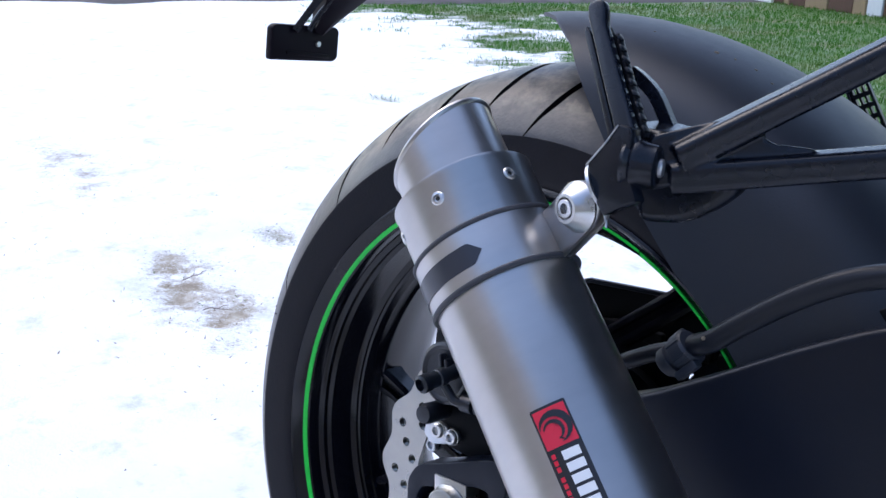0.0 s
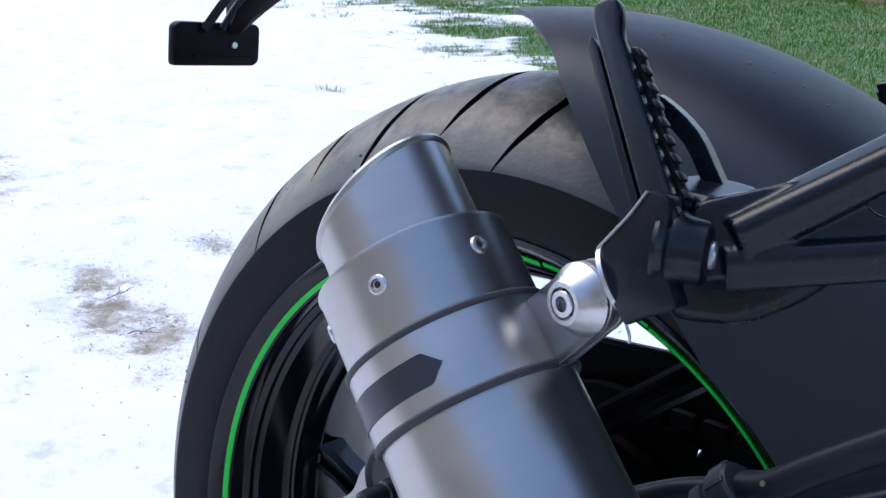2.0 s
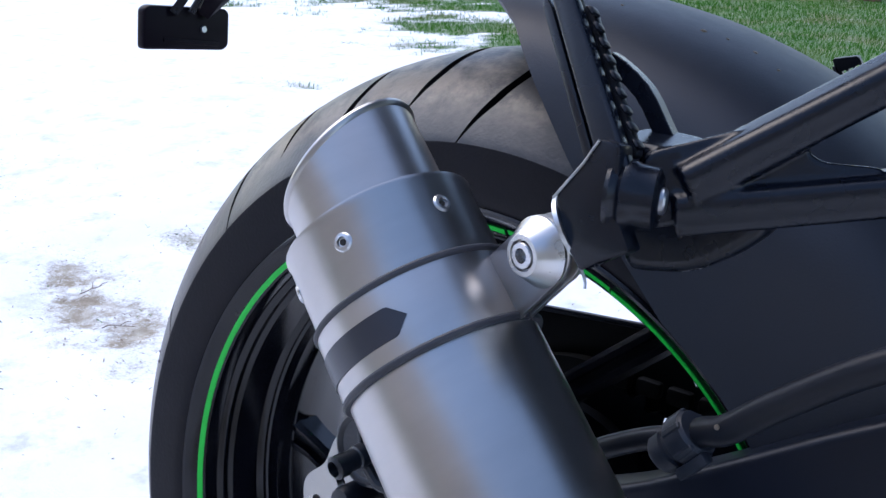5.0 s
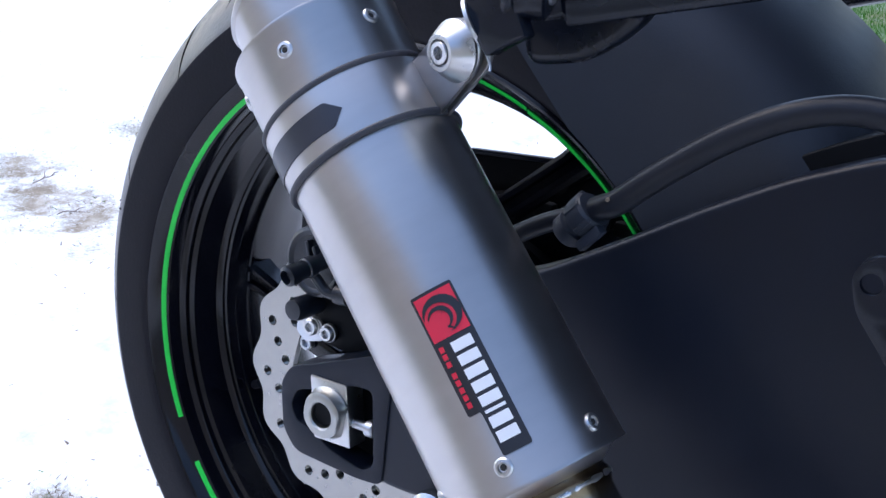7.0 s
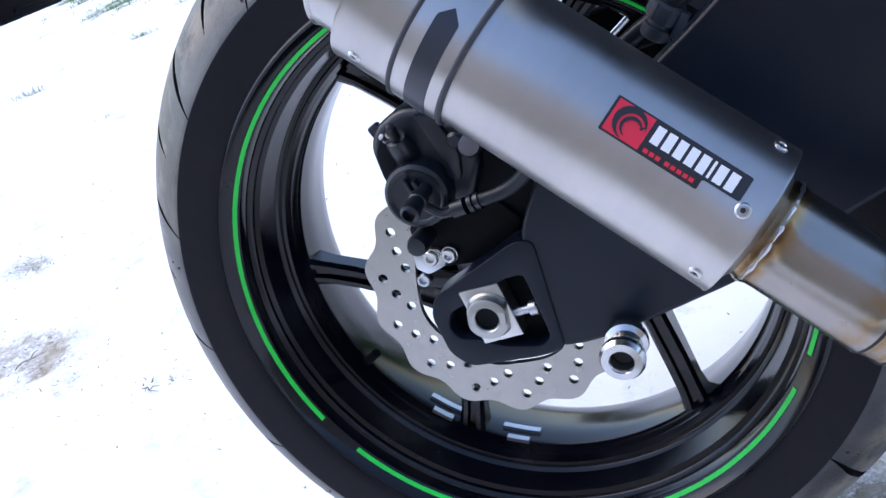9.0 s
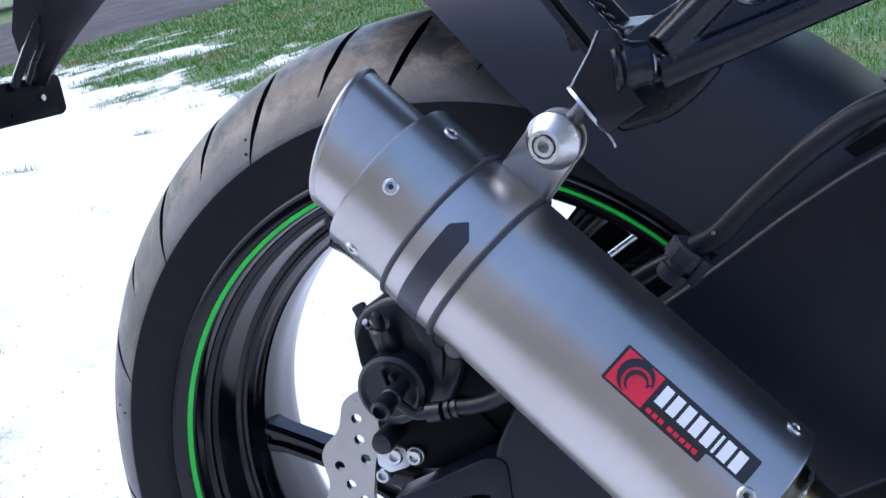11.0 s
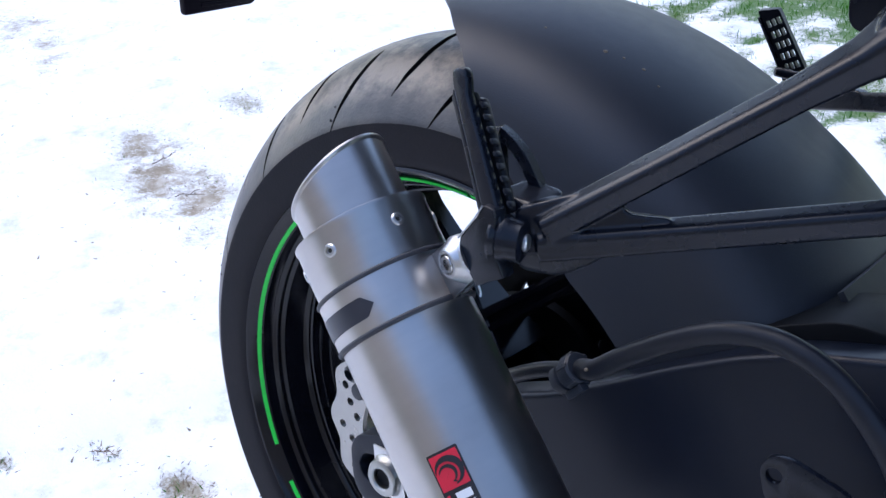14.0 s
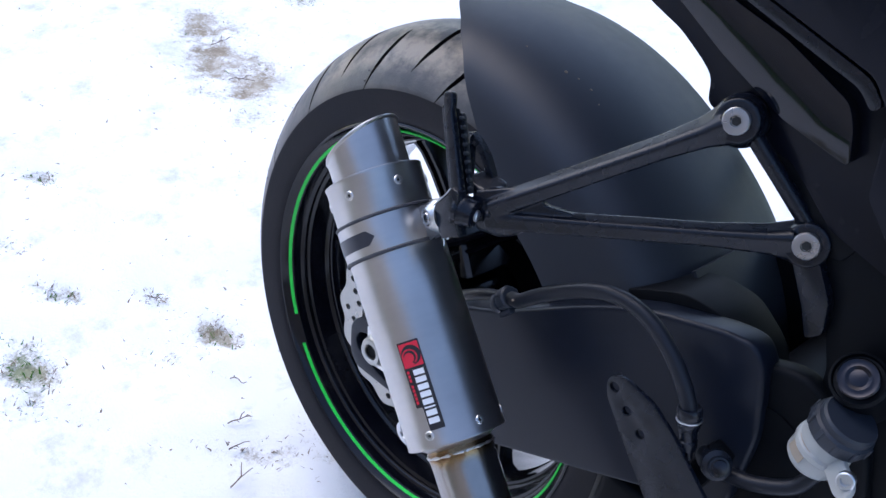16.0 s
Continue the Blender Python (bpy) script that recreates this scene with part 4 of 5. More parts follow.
def hanger_side(flip):
    fix = far_side if flip else (lambda b: b)
    bm = bmesh.new()
    # web between the beams, the casting below the pivot, the ledge above it, the beams and the bosses
    wm = basis(PIV + Vector((0, 0.010, 0)), (HB - PIV).cross(HT - PIV), (HB - PIV))
    plate(rounded([(-0.012, -0.010), (0.070, -0.005), (0.070, 0.005), (0.056, 0.0074), (0.0500, 0.0085), (0.0455, 0.0125), (0.0485, 0.0172), (0.066, 0.0250), (0.064, 0.028), (-0.008, 0.016)], 0.005), 0.009, wm @ pose(0, 0, -0.0070), 0.0015, bm=bm)
    merge(bm, beam(PIV + Vector((0.004, 0.0115, 0.0055)), HT + (PIV - HT).normalized() * 0.012 + Vector((0, 0.008, 0)), 0.0165, 0.0150))
    merge(bm, beam(PIV + Vector((0.002, 0.0115, -0.0045)), HB + (PIV - HB).normalized() * 0.012 + Vector((0, 0.008, 0)), 0.0140, 0.0155))
    if not flip:
        plate(rounded([(0.142, 0.600), (0.208, 0.606), (0.204, 0.590), (0.193, 0.578), (0.176, 0.566), (0.149, 0.561)], 0.008), 0.012, xz(-0.184), 0.005, seg=3, bm=bm)
    plate(rounded([(0.142, 0.0), (0.178, 0.004), (0.174, 0.026), (0.150, 0.026)], 0.006), 0.008, Matrix(((1, 0, 0, 0), (0, 1, 0, -0.218), (-0.02, 0.2, 1, 0.6055), (0, 0, 0, 1))), 0.002, bm=bm)
    for c in (HT, HB):
        m = basis(c, (0.26, -0.92, 0.28))
        merge(bm, lathe([(0.0, -0.022), (0.0195, -0.022), (0.0190, -0.014), (0.0168, -0.009), (0.0160, -0.004), (0.0158, 0.0004), (0.0148, 0.0016), (0.0, 0.0018)], m, 40))
    hg = part("footrest_hanger", fix(bm), SATIN, bike, "satin black cast passenger footrest hanger", angle=70)
    cast(hg, 0.0010, 3)
    for c in (HT, HB):
        m = basis(c, (0.26, -0.92, 0.28))
        bolt = part("hanger_bolt", fix(lathe([(0.0, 0.000), (0.0096, 0.000), (0.0096, 0.0036), (0.0088, 0.0044), (0.0056, 0.0046), (0.0040, 0.0045), (0.0036, 0.0016), (0.0, 0.0014)], m @ pose(0, 0, 0.0022), 30)), BOLT_HEAD, hg, "brushed steel button-head bolt")
        # dark hex plug paints the shade inside the bolt's socket
        part("socket_shade", fix(lathe([(0.0, 0.0016), (0.0034, 0.0016), (0.0034, 0.0026), (0.0, 0.0024)], m @ pose(0, 0, 0.0022), 6)), DARK_INSIDE, bolt)
    # pivot barrel with its pin
    part("peg_pivot", fix(lathe([(0.0, -0.016), (0.0118, -0.016), (0.0124, -0.0145), (0.0110, -0.012), (0.0126, -0.0105), (0.0126, -0.008), (0.0114, -0.006), (0.0108, 0.0), (0.0085, 0.0015), (0.0, 0.0015)], basis(PIV, PAX, (0, 0, 1)), 36)), SATIN, hg)
    part("pivot_pin", fix(lathe([(0.0, 0.0), (0.0046, 0.0), (0.0046, 0.0026), (0.0038, 0.0034), (0.0, 0.0036)], basis(PIV, PAX, (0, 0, 1)), 20)), ZINC, hg, "bright pin end")
    if not flip:
        # bent flat bar behind the peg
        part("heel_hook", tube(smooth_path([(0.138, -0.199, 0.604), (0.1345, -0.198, 0.620), (0.1318, -0.197, 0.6350), (0.1345, -0.196, 0.6362), (0.1480, -0.196, 0.6275), (0.1580, -0.196, 0.6145), (0.168, -0.197, 0.602)], 3), 0.0033, section=[(-1, -0.9), (-0.9, -1), (0.9, -1), (1, -0.9), (1, 0.9), (0.9, 1), (-0.9, 1), (-1, 0.9)]), SATIN, hg, angle=40)
    # bracket that carries the silencer
    br = part("silencer_bracket", fix(plate(rounded([(0.1405, 0.590), (0.150, 0.6035), (0.1545, 0.612), (0.1620, 0.611), (0.1645, 0.588), (0.1710, 0.577), (0.1610, 0.5715), (0.1540, 0.5665), (0.1455, 0.576)], 0.0015, 2), 0.010, xz(-0.227), 0.0012)), SATIN, hg)
    if not flip:
        part("bracket_edge", tube([(0.1400, -0.2372, 0.5895), (0.1496, -0.2372, 0.6030), (0.1543, -0.2372, 0.6115)], 0.0005, 6), ZINC, hg)
        part("bracket_washer", lathe([(0.0, -0.0006), (0.0125, -0.0006), (0.0125, 0.0010), (0.0, 0.0010)], basis((0.1430, -0.2275, 0.5785), (1, 0.25, 0.65), (0, 1, 0)), 28), ZINC, hg)
        part("bracket_stud", tube([(0.1300, -0.2060, 0.5700), (0.1370, -0.2120, 0.5765), (0.1480, -0.2250, 0.5845)], [0.0060, 0.0034, 0.0044], 14), DULL, hg, "grey steel stud to the silencer clamp")
        part("bracket_clip", tube(smooth_path([(0.1425, -0.236, 0.588), (0.1480, -0.235, 0.576), (0.1545, -0.234, 0.5645), (0.1560, -0.235, 0.5610)], 4), 0.0006, 6), ZINC, hg)
    # the folded peg: a bevelled bar, a parallel flange beyond a groove, ribs along the edge
    base, tip = Vector((0.1600, -0.2300, 0.5980)), Vector((0.1130, -0.2100, 0.6650))
    if flip:
        base, tip = Vector((0.1680, -0.2280, 0.5920)), Vector((0.1300, -0.2100, 0.6600))
    up = tip - base
    ln = up.length
    nf = Vector((-0.15, -1.0, 0.25))
    face = basis(base, nf - up.normalized() * nf.dot(up.normalized()), up)
    if flip:
        grid = [tuple((0.014 + 0.0100 * i + sx, -0.0066 + 0.0046 * j + sy) for sx, sy in ((0, 0), (0, 0.0030), (0.0060, 0.0030), (0.0060, 0))) for i in range(6) for j in range(3)]
        pg = part("passenger_peg", fix(plate(rounded([(0.000, -0.0100), (ln - 0.004, -0.0085), (ln + 0.001, 0.0085), (0.002, 0.0100)], 0.002, 2), 0.006, face @ pose(0, 0, -0.006), 0.0, grid)), HOSE, bike, "folded black passenger footpeg with a pierced tread")
        part("peg_edge", fix(plate([(0.002, 0.0090), (ln - 0.004, 0.0078), (ln - 0.004, 0.0100), (0.002, 0.0115)], 0.011, face @ pose(0, 0, -0.009), 0.0006)), SATIN, pg)
        part("peg_lug", fix(plate(rounded([(-0.010, -0.006), (0.024, -0.001), (0.026, 0.010), (0.010, 0.014), (-0.010, 0.012)], 0.004, 2), 0.008, face @ pose(0, 0, 0.000), 0.001)), SATIN, pg)
        return
    pg = part("passenger_peg", fix(plate(rounded([(-0.006, -0.0078), (0.010, -0.0074), (ln - 0.012, -0.0060), (ln - 0.007, -0.0078), (ln - 0.001, -0.0086), (ln + 0.002, -0.0070), (ln + 0.003, 0.0004), (ln - 0.004, 0.0024), (0.012, 0.0030), (0.002, 0.0055), (-0.008, 0.0060)], 0.002, 2), 0.0065, face @ pose(0, 0, -0.001), 0.0022, seg=3)), SATIN, bike, "folded black passenger footpeg with ribbed rubber")
    part("peg_flange", fix(plate(rounded([(0.006, 0.0064), (ln - 0.010, 0.0058), (ln - 0.004, 0.0070), (ln - 0.008, 0.0094), (0.014, 0.0100), (0.006, 0.0090)], 0.0012, 2), 0.0080, face @ pose(0, 0, -0.0078), 0.0008)), SATIN, pg)
    part("peg_back", fix(plate(rounded([(0.004, -0.0050), (ln - 0.010, -0.0045), (ln - 0.010, 0.0078), (0.006, 0.0084)], 0.002, 2), 0.0040, face @ pose(0, 0, -0.0062), 0.0010)), ENGINE, pg)
    rb = part("peg_rubber", fix(plate(rounded([(0.008, -0.0074), (ln - 0.014, -0.0068), (ln - 0.010, 0.0050), (0.008, 0.0060)], 0.003, 2), 0.0050, face @ pose(0, 0, -0.0105), 0.0015)), HOSE, pg)
    for k in range(9):
        x = 0.011 + (ln - 0.030) * k / 8
        part("rubber_rib", fix(box((0.0038, 0.0020, 0.0055), face @ pose(x, -0.0088 + 0.0013 * k / 8, -0.0040, 0, 0, 12), 0.0014, seg=2)), HOSE, rb)


hanger_side(False)
hanger_side(True)

# ---------------------------------------------------------------- brake line, heel guard, reservoir
line = part("brake_line", tube(smooth_path([(0.158, -0.152, 0.4815), (0.178, -0.160, 0.4965), (0.1900, -0.1655, 0.5035), (0.2080, -0.168, 0.5200), (0.2360, -0.170, 0.5425), (0.2620, -0.170, 0.5575), (0.2880, -0.170, 0.5635), (0.3140, -0.171, 0.5585), (0.3350, -0.172, 0.5455), (0.3520, -0.173, 0.5290), (0.3630, -0.174, 0.5130), (0.3680, -0.174, 0.4990)], 8), [0.0040] * 8 + [0.0062] * 81, 16), HOSE, bike, "black sleeved brake line over the swingarm")
CL = basis((0.1690, -0.1572, 0.4880), (0.62, -0.10, 0.72), (0, 0, 1))
part("line_clip", lathe([(0.0, -0.011), (0.0078, -0.011), (0.0092, -0.009), (0.0092, -0.0035), (0.0076, -0.003), (0.0076, -0.001), (0.0098, 0.0), (0.0104, 0.002), (0.0104, 0.0095), (0.0090, 0.011), (0.0060, 0.0115), (0.0, 0.0115)], CL, 28), PLASTIC, line, "ribbed black hose clip")
for k in range(6):
    part("clip_rib", box((0.0018, 0.0030, 0.010), CL @ pose(0.0100 * math.cos(k * 1.05), 0.0100 * math.sin(k * 1.05), 0.0055, 0, 0, math.degrees(k * 1.05)), 0.0005, seg=1), PLASTIC, line)
part("clip_tab", box((0.016, 0.006, 0.005), CL @ pose(-0.0110, 0.004, 0.003, 0, 90, 0), 0.001), PLASTIC, line)
part("dirt_speck", lathe([(0.0012, -0.0003), (0.0009, 0.0008), (0.0, 0.0010)], basis((0.1880, -0.1725, 0.5055), (0, -1, 0.2)), 7), STRAW, line)
EN = basis((0.3635, -0.174, 0.5125), (0.25, 0.0, -1), (0, 1, 0))
part("line_ferrule", lathe([(0.0, -0.004), (0.0085, -0.004), (0.0095, -0.002), (0.0095, 0.004), (0.0085, 0.0055), (0.0095, 0.007), (0.0092, 0.010), (0.0075, 0.012), (0.0065, 0.022), (0.0075, 0.023), (0.0072, 0.030), (0.0055, 0.031), (0.0050, 0.038), (0.0, 0.038)], EN, 28), SATIN, line, "black ferrule with steel ring")
part("ferrule_ring", lathe([(0.0084, 0.0046), (0.0098, 0.0050), (0.0098, 0.0060), (0.0084, 0.0064)], EN, 28), ZINC, line)
sw = part("brake_switch", lathe([(0.0, -0.016), (0.0085, -0.016), (0.0095, -0.010), (0.0095, 0.004), (0.0115, 0.005), (0.0115, 0.010), (0.0080, 0.012), (0.0075, 0.015), (0.0, 0.016)], basis((0.3900, -0.166, 0.4800), (0.6, -0.65, 0.45), (0, 0, 1)), 24), SATIN, bike, "brake light switch with clear cap")
part("switch_cap", lathe([(0.0062, 0.011), (0.0070, 0.013), (0.0055, 0.0165), (0.0, 0.0175)], basis((0.3900, -0.166, 0.4800), (0.6, -0.65, 0.45), (0, 0, 1)), 24), SPUN, sw)
part("switch_body", box((0.020, 0.020, 0.05), pose(0.382, -0.155, 0.462, 0, 20, 0), 0.005), ENGINE, sw)
part("switch_hose", tube(smooth_path([(0.395, -0.158, 0.470), (0.42, -0.155, 0.476), (0.445, -0.148, 0.490), (0.455, -0.140, 0.515)], 5), 0.006, 12), HOSE, sw)
heel = part("heel_guard", plate(rounded([(0.2985, 0.503), (0.3030, 0.5120), (0.3120, 0.5140), (0.3400, 0.5085), (0.3620, 0.4950), (0.3970, 0.4660), (0.450, 0.425), (0.43, 0.365), (0.405, 0.385), (0.358, 0.428), (0.333, 0.455), (0.3030, 0.489)], 0.004, 3), 0.0040, xz(-0.182), 0.0013, [(0.3065, 0.5015, 0.0042), (0.3220, 0.4890, 0.0040), (0.3380, 0.4775, 0.0040)]), SATIN, bike, "black heel guard plate with three holes")
part("guard_stay", tube([(0.42, -0.180, 0.42), (0.42, -0.12, 0.42)], 0.010, 16), SATIN, heel)
res = part("brake_reservoir", lathe([(0.0, -0.018), (0.0160, -0.018), (0.0185, -0.015), (0.0190, -0.004), (0.0205, -0.002), (0.0205, 0.002), (0.0190, 0.004), (0.0190, 0.016), (0.0, 0.016)], basis((0.4495, -0.146, 0.5310), (0.30, -0.06, 1), (1, 0, 0)), 36), TRANSLUCENT, bike, "milky brake fluid reservoir with black cap")
RM = basis((0.4495, -0.146, 0.5310), (0.30, -0.06, 1), (1, 0, 0))
part("reservoir_cap", lathe([(0.0, 0.0155), (0.0215, 0.0155), (0.0222, 0.017), (0.0222, 0.026), (0.0200, 0.0275), (0.0200, 0.032), (0.0185, 0.034), (0.0, 0.034)], RM, 30), PLASTIC, res, "ribbed black cap")
for k in range(10):
    part("cap_rib", box((0.002, 0.004, 0.010), RM @ pose(0.0222 * math.cos(k * 0.628), 0.0222 * math.sin(k * 0.628), 0.0215, 0, 0, math.degrees(k * 0.628)), 0.0006, seg=1), PLASTIC, res)
part("level_window", lathe([(0.0192, -0.011), (0.0194, -0.011), (0.0194, 0.004), (0.0192, 0.004)], RM, 8, 215, 262), FLUID, res)
part("reservoir_tab", plate(rounded([(0.0, -0.008), (0.034, -0.0085), (0.040, 0.0), (0.034, 0.0085), (0.0, 0.008)], 0.006), 0.005, RM @ pose(0, 0, 0, 0, 0, -38) @ pose(0.006, 0, 0.006, 75, 0, 0), 0.0012), TRANSLUCENT, res)
screw(res, "reservoir_screw", basis((0.4770, -0.1715, 0.5355), (0.1, -1, 0.2)), 0.0062, 0.003, ZINC)

# ---------------------------------------------------------------- engine side, subframe, tail
body = part("frame_plate", plate(rounded([(0.312, 0.722), (0.40, 0.742), (0.62, 0.70), (0.66, 0.30), (0.47, 0.26), (0.43, 0.40), (0.42, 0.56), (0.392, 0.628), (0.372, 0.664), (0.334, 0.708)], 0.008), 0.018, xz(-0.088), 0.004), ENGINE, bike, "black alloy main frame and engine side")
part("frame_plate_far", mirrored(plate(rounded([(0.312, 0.722), (0.40, 0.742), (0.62, 0.70), (0.66, 0.30), (0.47, 0.26), (0.43, 0.40), (0.42, 0.56), (0.392, 0.628), (0.372, 0.664), (0.334, 0.708)], 0.008), 0.018, xz(-0.088), 0.004)), ENGINE, body)
part("subframe_strut", tube([(0.313, -0.122, 0.706), (0.345, -0.114, 0.678), (0.374, -0.104, 0.650)], 0.0062, 16), SATIN, body, "slim black subframe strut")
part("strut_web", plate(rounded([(0.309, 0.716), (0.326, 0.694), (0.352, 0.664), (0.372, 0.641), (0.40, 0.64), (0.43, 0.70), (0.35, 0.735)], 0.004), 0.012, xz(-0.096), 0.003), ENGINE, body)
part("pivot_link", plate(rounded([(0.3665, 0.634), (0.3885, 0.6385), (0.4060, 0.613), (0.4105, 0.588), (0.3995, 0.578), (0.3890, 0.600)], 0.004), 0.012, xz(-0.103), 0.003), SATIN, body, "dark grey linkage plate")
part("pivot_cap", lathe([(0.0, -0.03), (0.0130, -0.03), (0.0142, -0.002), (0.0142, 0.001), (0.0132, 0.002), (0.0110, 0.0012), (0.0085, 0.0018), (0.0060, 0.0008), (0.0, 0.0024)], basis((0.4500, -0.140, 0.5880), (-0.05, -0.75, 0.65)), 40), SPUN, body, "turned alloy pivot cap")
part("cap_seat", lathe([(0.0, -0.05), (0.0190, -0.05), (0.0195, -0.003), (0.0175, -0.001), (0.0165, -0.004), (0.0, -0.004)], basis((0.4500, -0.140, 0.5880), (-0.05, -0.75, 0.65)), 36), ENGINE, body)
part("engine_case", box((0.30, 0.18, 0.22), pose(0.56, 0.0, 0.36), 0.03, seg=3), ENGINE, body)
part("linkage", box((0.055, 0.06, 0.10), pose(0.325, 0.0, 0.335, 0, -20, 0), 0.012, seg=3), ENGINE, body)
part("linkage_arm", tube([(0.29, -0.035, 0.30), (0.40, -0.035, 0.26)], 0.016, 16), ENGINE, body)
part("linkage_guard", box((0.062, 0.018, 0.125), pose(0.312, -0.108, 0.300, 0, 4, 0), 0.008, seg=3), ENGINE, body)
part("linkage_rod", tube([(0.2730, -0.110, 0.283), (0.2785, -0.110, 0.308)], 0.0028, 10), ZINC, body)
part("stand_bracket", box((0.04, 0.012, 0.06), pose(0.38, -0.115, 0.315, 0, 25, 0), 0.004), ZINC, body)
part("inner_fender", lathe([(0.37, 0.07), (0.37, -0.07), (0.374, -0.07), (0.374, 0.07)], HUB, 16, 12, 40, closed=True), PLASTIC, body)

# tail fairing: gloss panel below, matt cowl above
def panel(name, outline, y0, mat, label, bevel=0.003):
    bm = plate(rounded(outline, 0.006, 3), 0.012, xz(y0), bevel, seg=2)
    return part(name, bm, mat, tail, label)


def loft(stations, n=28):
    """A rounded body through stations (x, half width, bottom, top)."""
    bm = bmesh.new()
    rings = []
    for x, w, lo, hi in stations:
        ring = []
        for k in range(n):
            a = 2 * math.pi * k / n
            c, d = math.cos(a), math.sin(a)
            ring.append(bm.verts.new((x, w * math.copysign(abs(c) ** 0.6, c), (lo + hi) / 2 + (hi - lo) / 2 * math.copysign(abs(d) ** 0.6, d))))
        rings.append(ring)
    for p, q in zip(rings, rings[1:]):
        for j in range(n):
            bm.faces.new((p[j], p[(j + 1) % n], q[(j + 1) % n], q[j]))
    bm.faces.new(rings[0])
    bm.faces.new(rings[-1])
    return bm


tail = part("tail_unit", loft([(-0.27, 0.030, 0.905, 0.935), (-0.24, 0.055, 0.885, 0.950), (-0.10, 0.080, 0.855, 0.960), (0.05, 0.092, 0.835, 0.955), (0.20, 0.096, 0.815, 0.935), (0.32, 0.096, 0.790, 0.915), (0.45, 0.096, 0.760, 0.900), (0.62, 0.094, 0.745, 0.890), (0.75, 0.090, 0.745, 0.880)]), PLASTIC, bike, "black tail unit with gloss side panel")
panel("undertray", [(0.10, 0.810), (0.160, 0.780), (0.203, 0.759), (0.233, 0.748), (0.256, 0.734), (0.267, 0.725), (0.270, 0.706), (0.295, 0.700), (0.345, 0.692), (0.385, 0.660), (0.46, 0.64), (0.52, 0.70), (0.50, 0.80), (0.30, 0.84)], -0.098, SEAT_COWL, "satin black under-tail cover")
panel("side_panel", [(0.12, 0.853), (0.200, 0.790), (0.276, 0.748), (0.333, 0.7225), (0.386, 0.711), (0.379, 0.736), (0.371, 0.750), (0.316, 0.774), (0.272, 0.785), (0.20, 0.832)], -0.112, FAIRING, "gloss black fairing panel with reflections")
panel("panel_rim", [(0.12, 0.870), (0.284, 0.789), (0.376, 0.7625), (0.387, 0.7515), (0.393, 0.758), (0.380, 0.771), (0.29, 0.797), (0.14, 0.872)], -0.118, SATIN, "satin edge trim")
panel("seat_cowl", [(0.12, 0.885), (0.29, 0.800), (0.383, 0.7735), (0.405, 0.748), (0.45, 0.735), (0.60, 0.74), (0.62, 0.95), (0.30, 0.98), (0.12, 0.94)], -0.124, SEAT_COWL, "matt dark blue-black seat cowl")
panel("side_cover", [(0.398, 0.742), (0.404, 0.698), (0.43, 0.672), (0.46, 0.60), (0.56, 0.58), (0.60, 0.73), (0.45, 0.728)], -0.114, SEAT_COWL, "satin black side cover")
part("tail_far_panel", mirrored(plate(rounded([(0.12, 0.86), (0.25, 0.76), (0.40, 0.70), (0.60, 0.74), (0.62, 0.95), (0.30, 0.98), (0.12, 0.94)], 0.006, 3), 0.014, xz(-0.115), 0.004)), PLASTIC, tail)

# number plate stay with a reflector
stay = part("plate_stay", plate(rounded([(-0.038, -0.016), (0.042, -0.016), (0.047, -0.012), (0.047, 0.015), (0.043, 0.0185), (-0.034, 0.0185), (-0.039, 0.015), (-0.039, -0.013)], 0.003, 3), 0.009, Matrix(((0, 0, -1, -0.364), (1, 0, 0, 0), (0, 1, 0, 0.6195), (0, 0, 0, 1))) @ pose(0, 0, 0, 0, 0, 3), 0.0015), REFLECTOR, bike, "black number plate stay with rectangular reflector back")
part("stay_recess", plate([(-0.020, -0.011), (0.036, -0.011), (0.036, -0.0075), (-0.020, -0.0075)], 0.0012, Matrix(((0, 0, 1, -0.364), (1, 0, 0, 0), (0, 1, 0, 0.6195), (0, 0, 0, 1))), 0.0003), REFLECTOR, stay)
screw(stay, "stay_screw", basis((-0.3635, 0.0190, 0.6215), (1, 0, 0.1)), 0.0028, 0.002, ZINC, socket=False)
part("stay_arm", tube([(-0.362, -0.013, 0.632), (-0.352, 0.000, 0.660), (-0.335, 0.020, 0.700), (-0.28, 0.03, 0.80)], 0.0035, section=[(-1, -1), (1, -1), (1, 1), (-1, 1)]), SATIN, stay, angle=50)
bm = bmesh.new()
rings = []
for x, y0, y1, z, th in ((-0.362, 0.012, 0.026, 0.634, 0.010), (-0.354, 0.012, 0.040, 0.650, 0.020), (-0.345, 0.010, 0.062, 0.672, 0.030), (-0.325, 0.006, 0.085, 0.70, 0.036), (-0.28, -0.01, 0.095, 0.76, 0.04), (-0.18, -0.04, 0.10, 0.84, 0.05)):
    rings.append([bm.verts.new(v) for v in ((x, y0, z), (x + 0.004, (y0 + y1) / 2, z - 0.004), (x, y1, z), (x - th, y1 - 0.004, z + 0.006), (x - th, y0 + 0.004, z + 0.006))])
for p, q in zip(rings, rings[1:]):
    for j in range(5):
        bm.faces.new((p[j], p[(j + 1) % 5], q[(j + 1) % 5], q[j]))
bm.faces.new(rings[0])
bm.faces.new(rings[-1])
part("stay_arm", bm, REFLECTOR, stay, "black moulded stay", angle=50)
part("stay_arm", tube([(-0.3615, 0.004, 0.634), (-0.356, 0.010, 0.650), (-0.348, 0.018, 0.668)], 0.0028, 10), SATIN, stay)

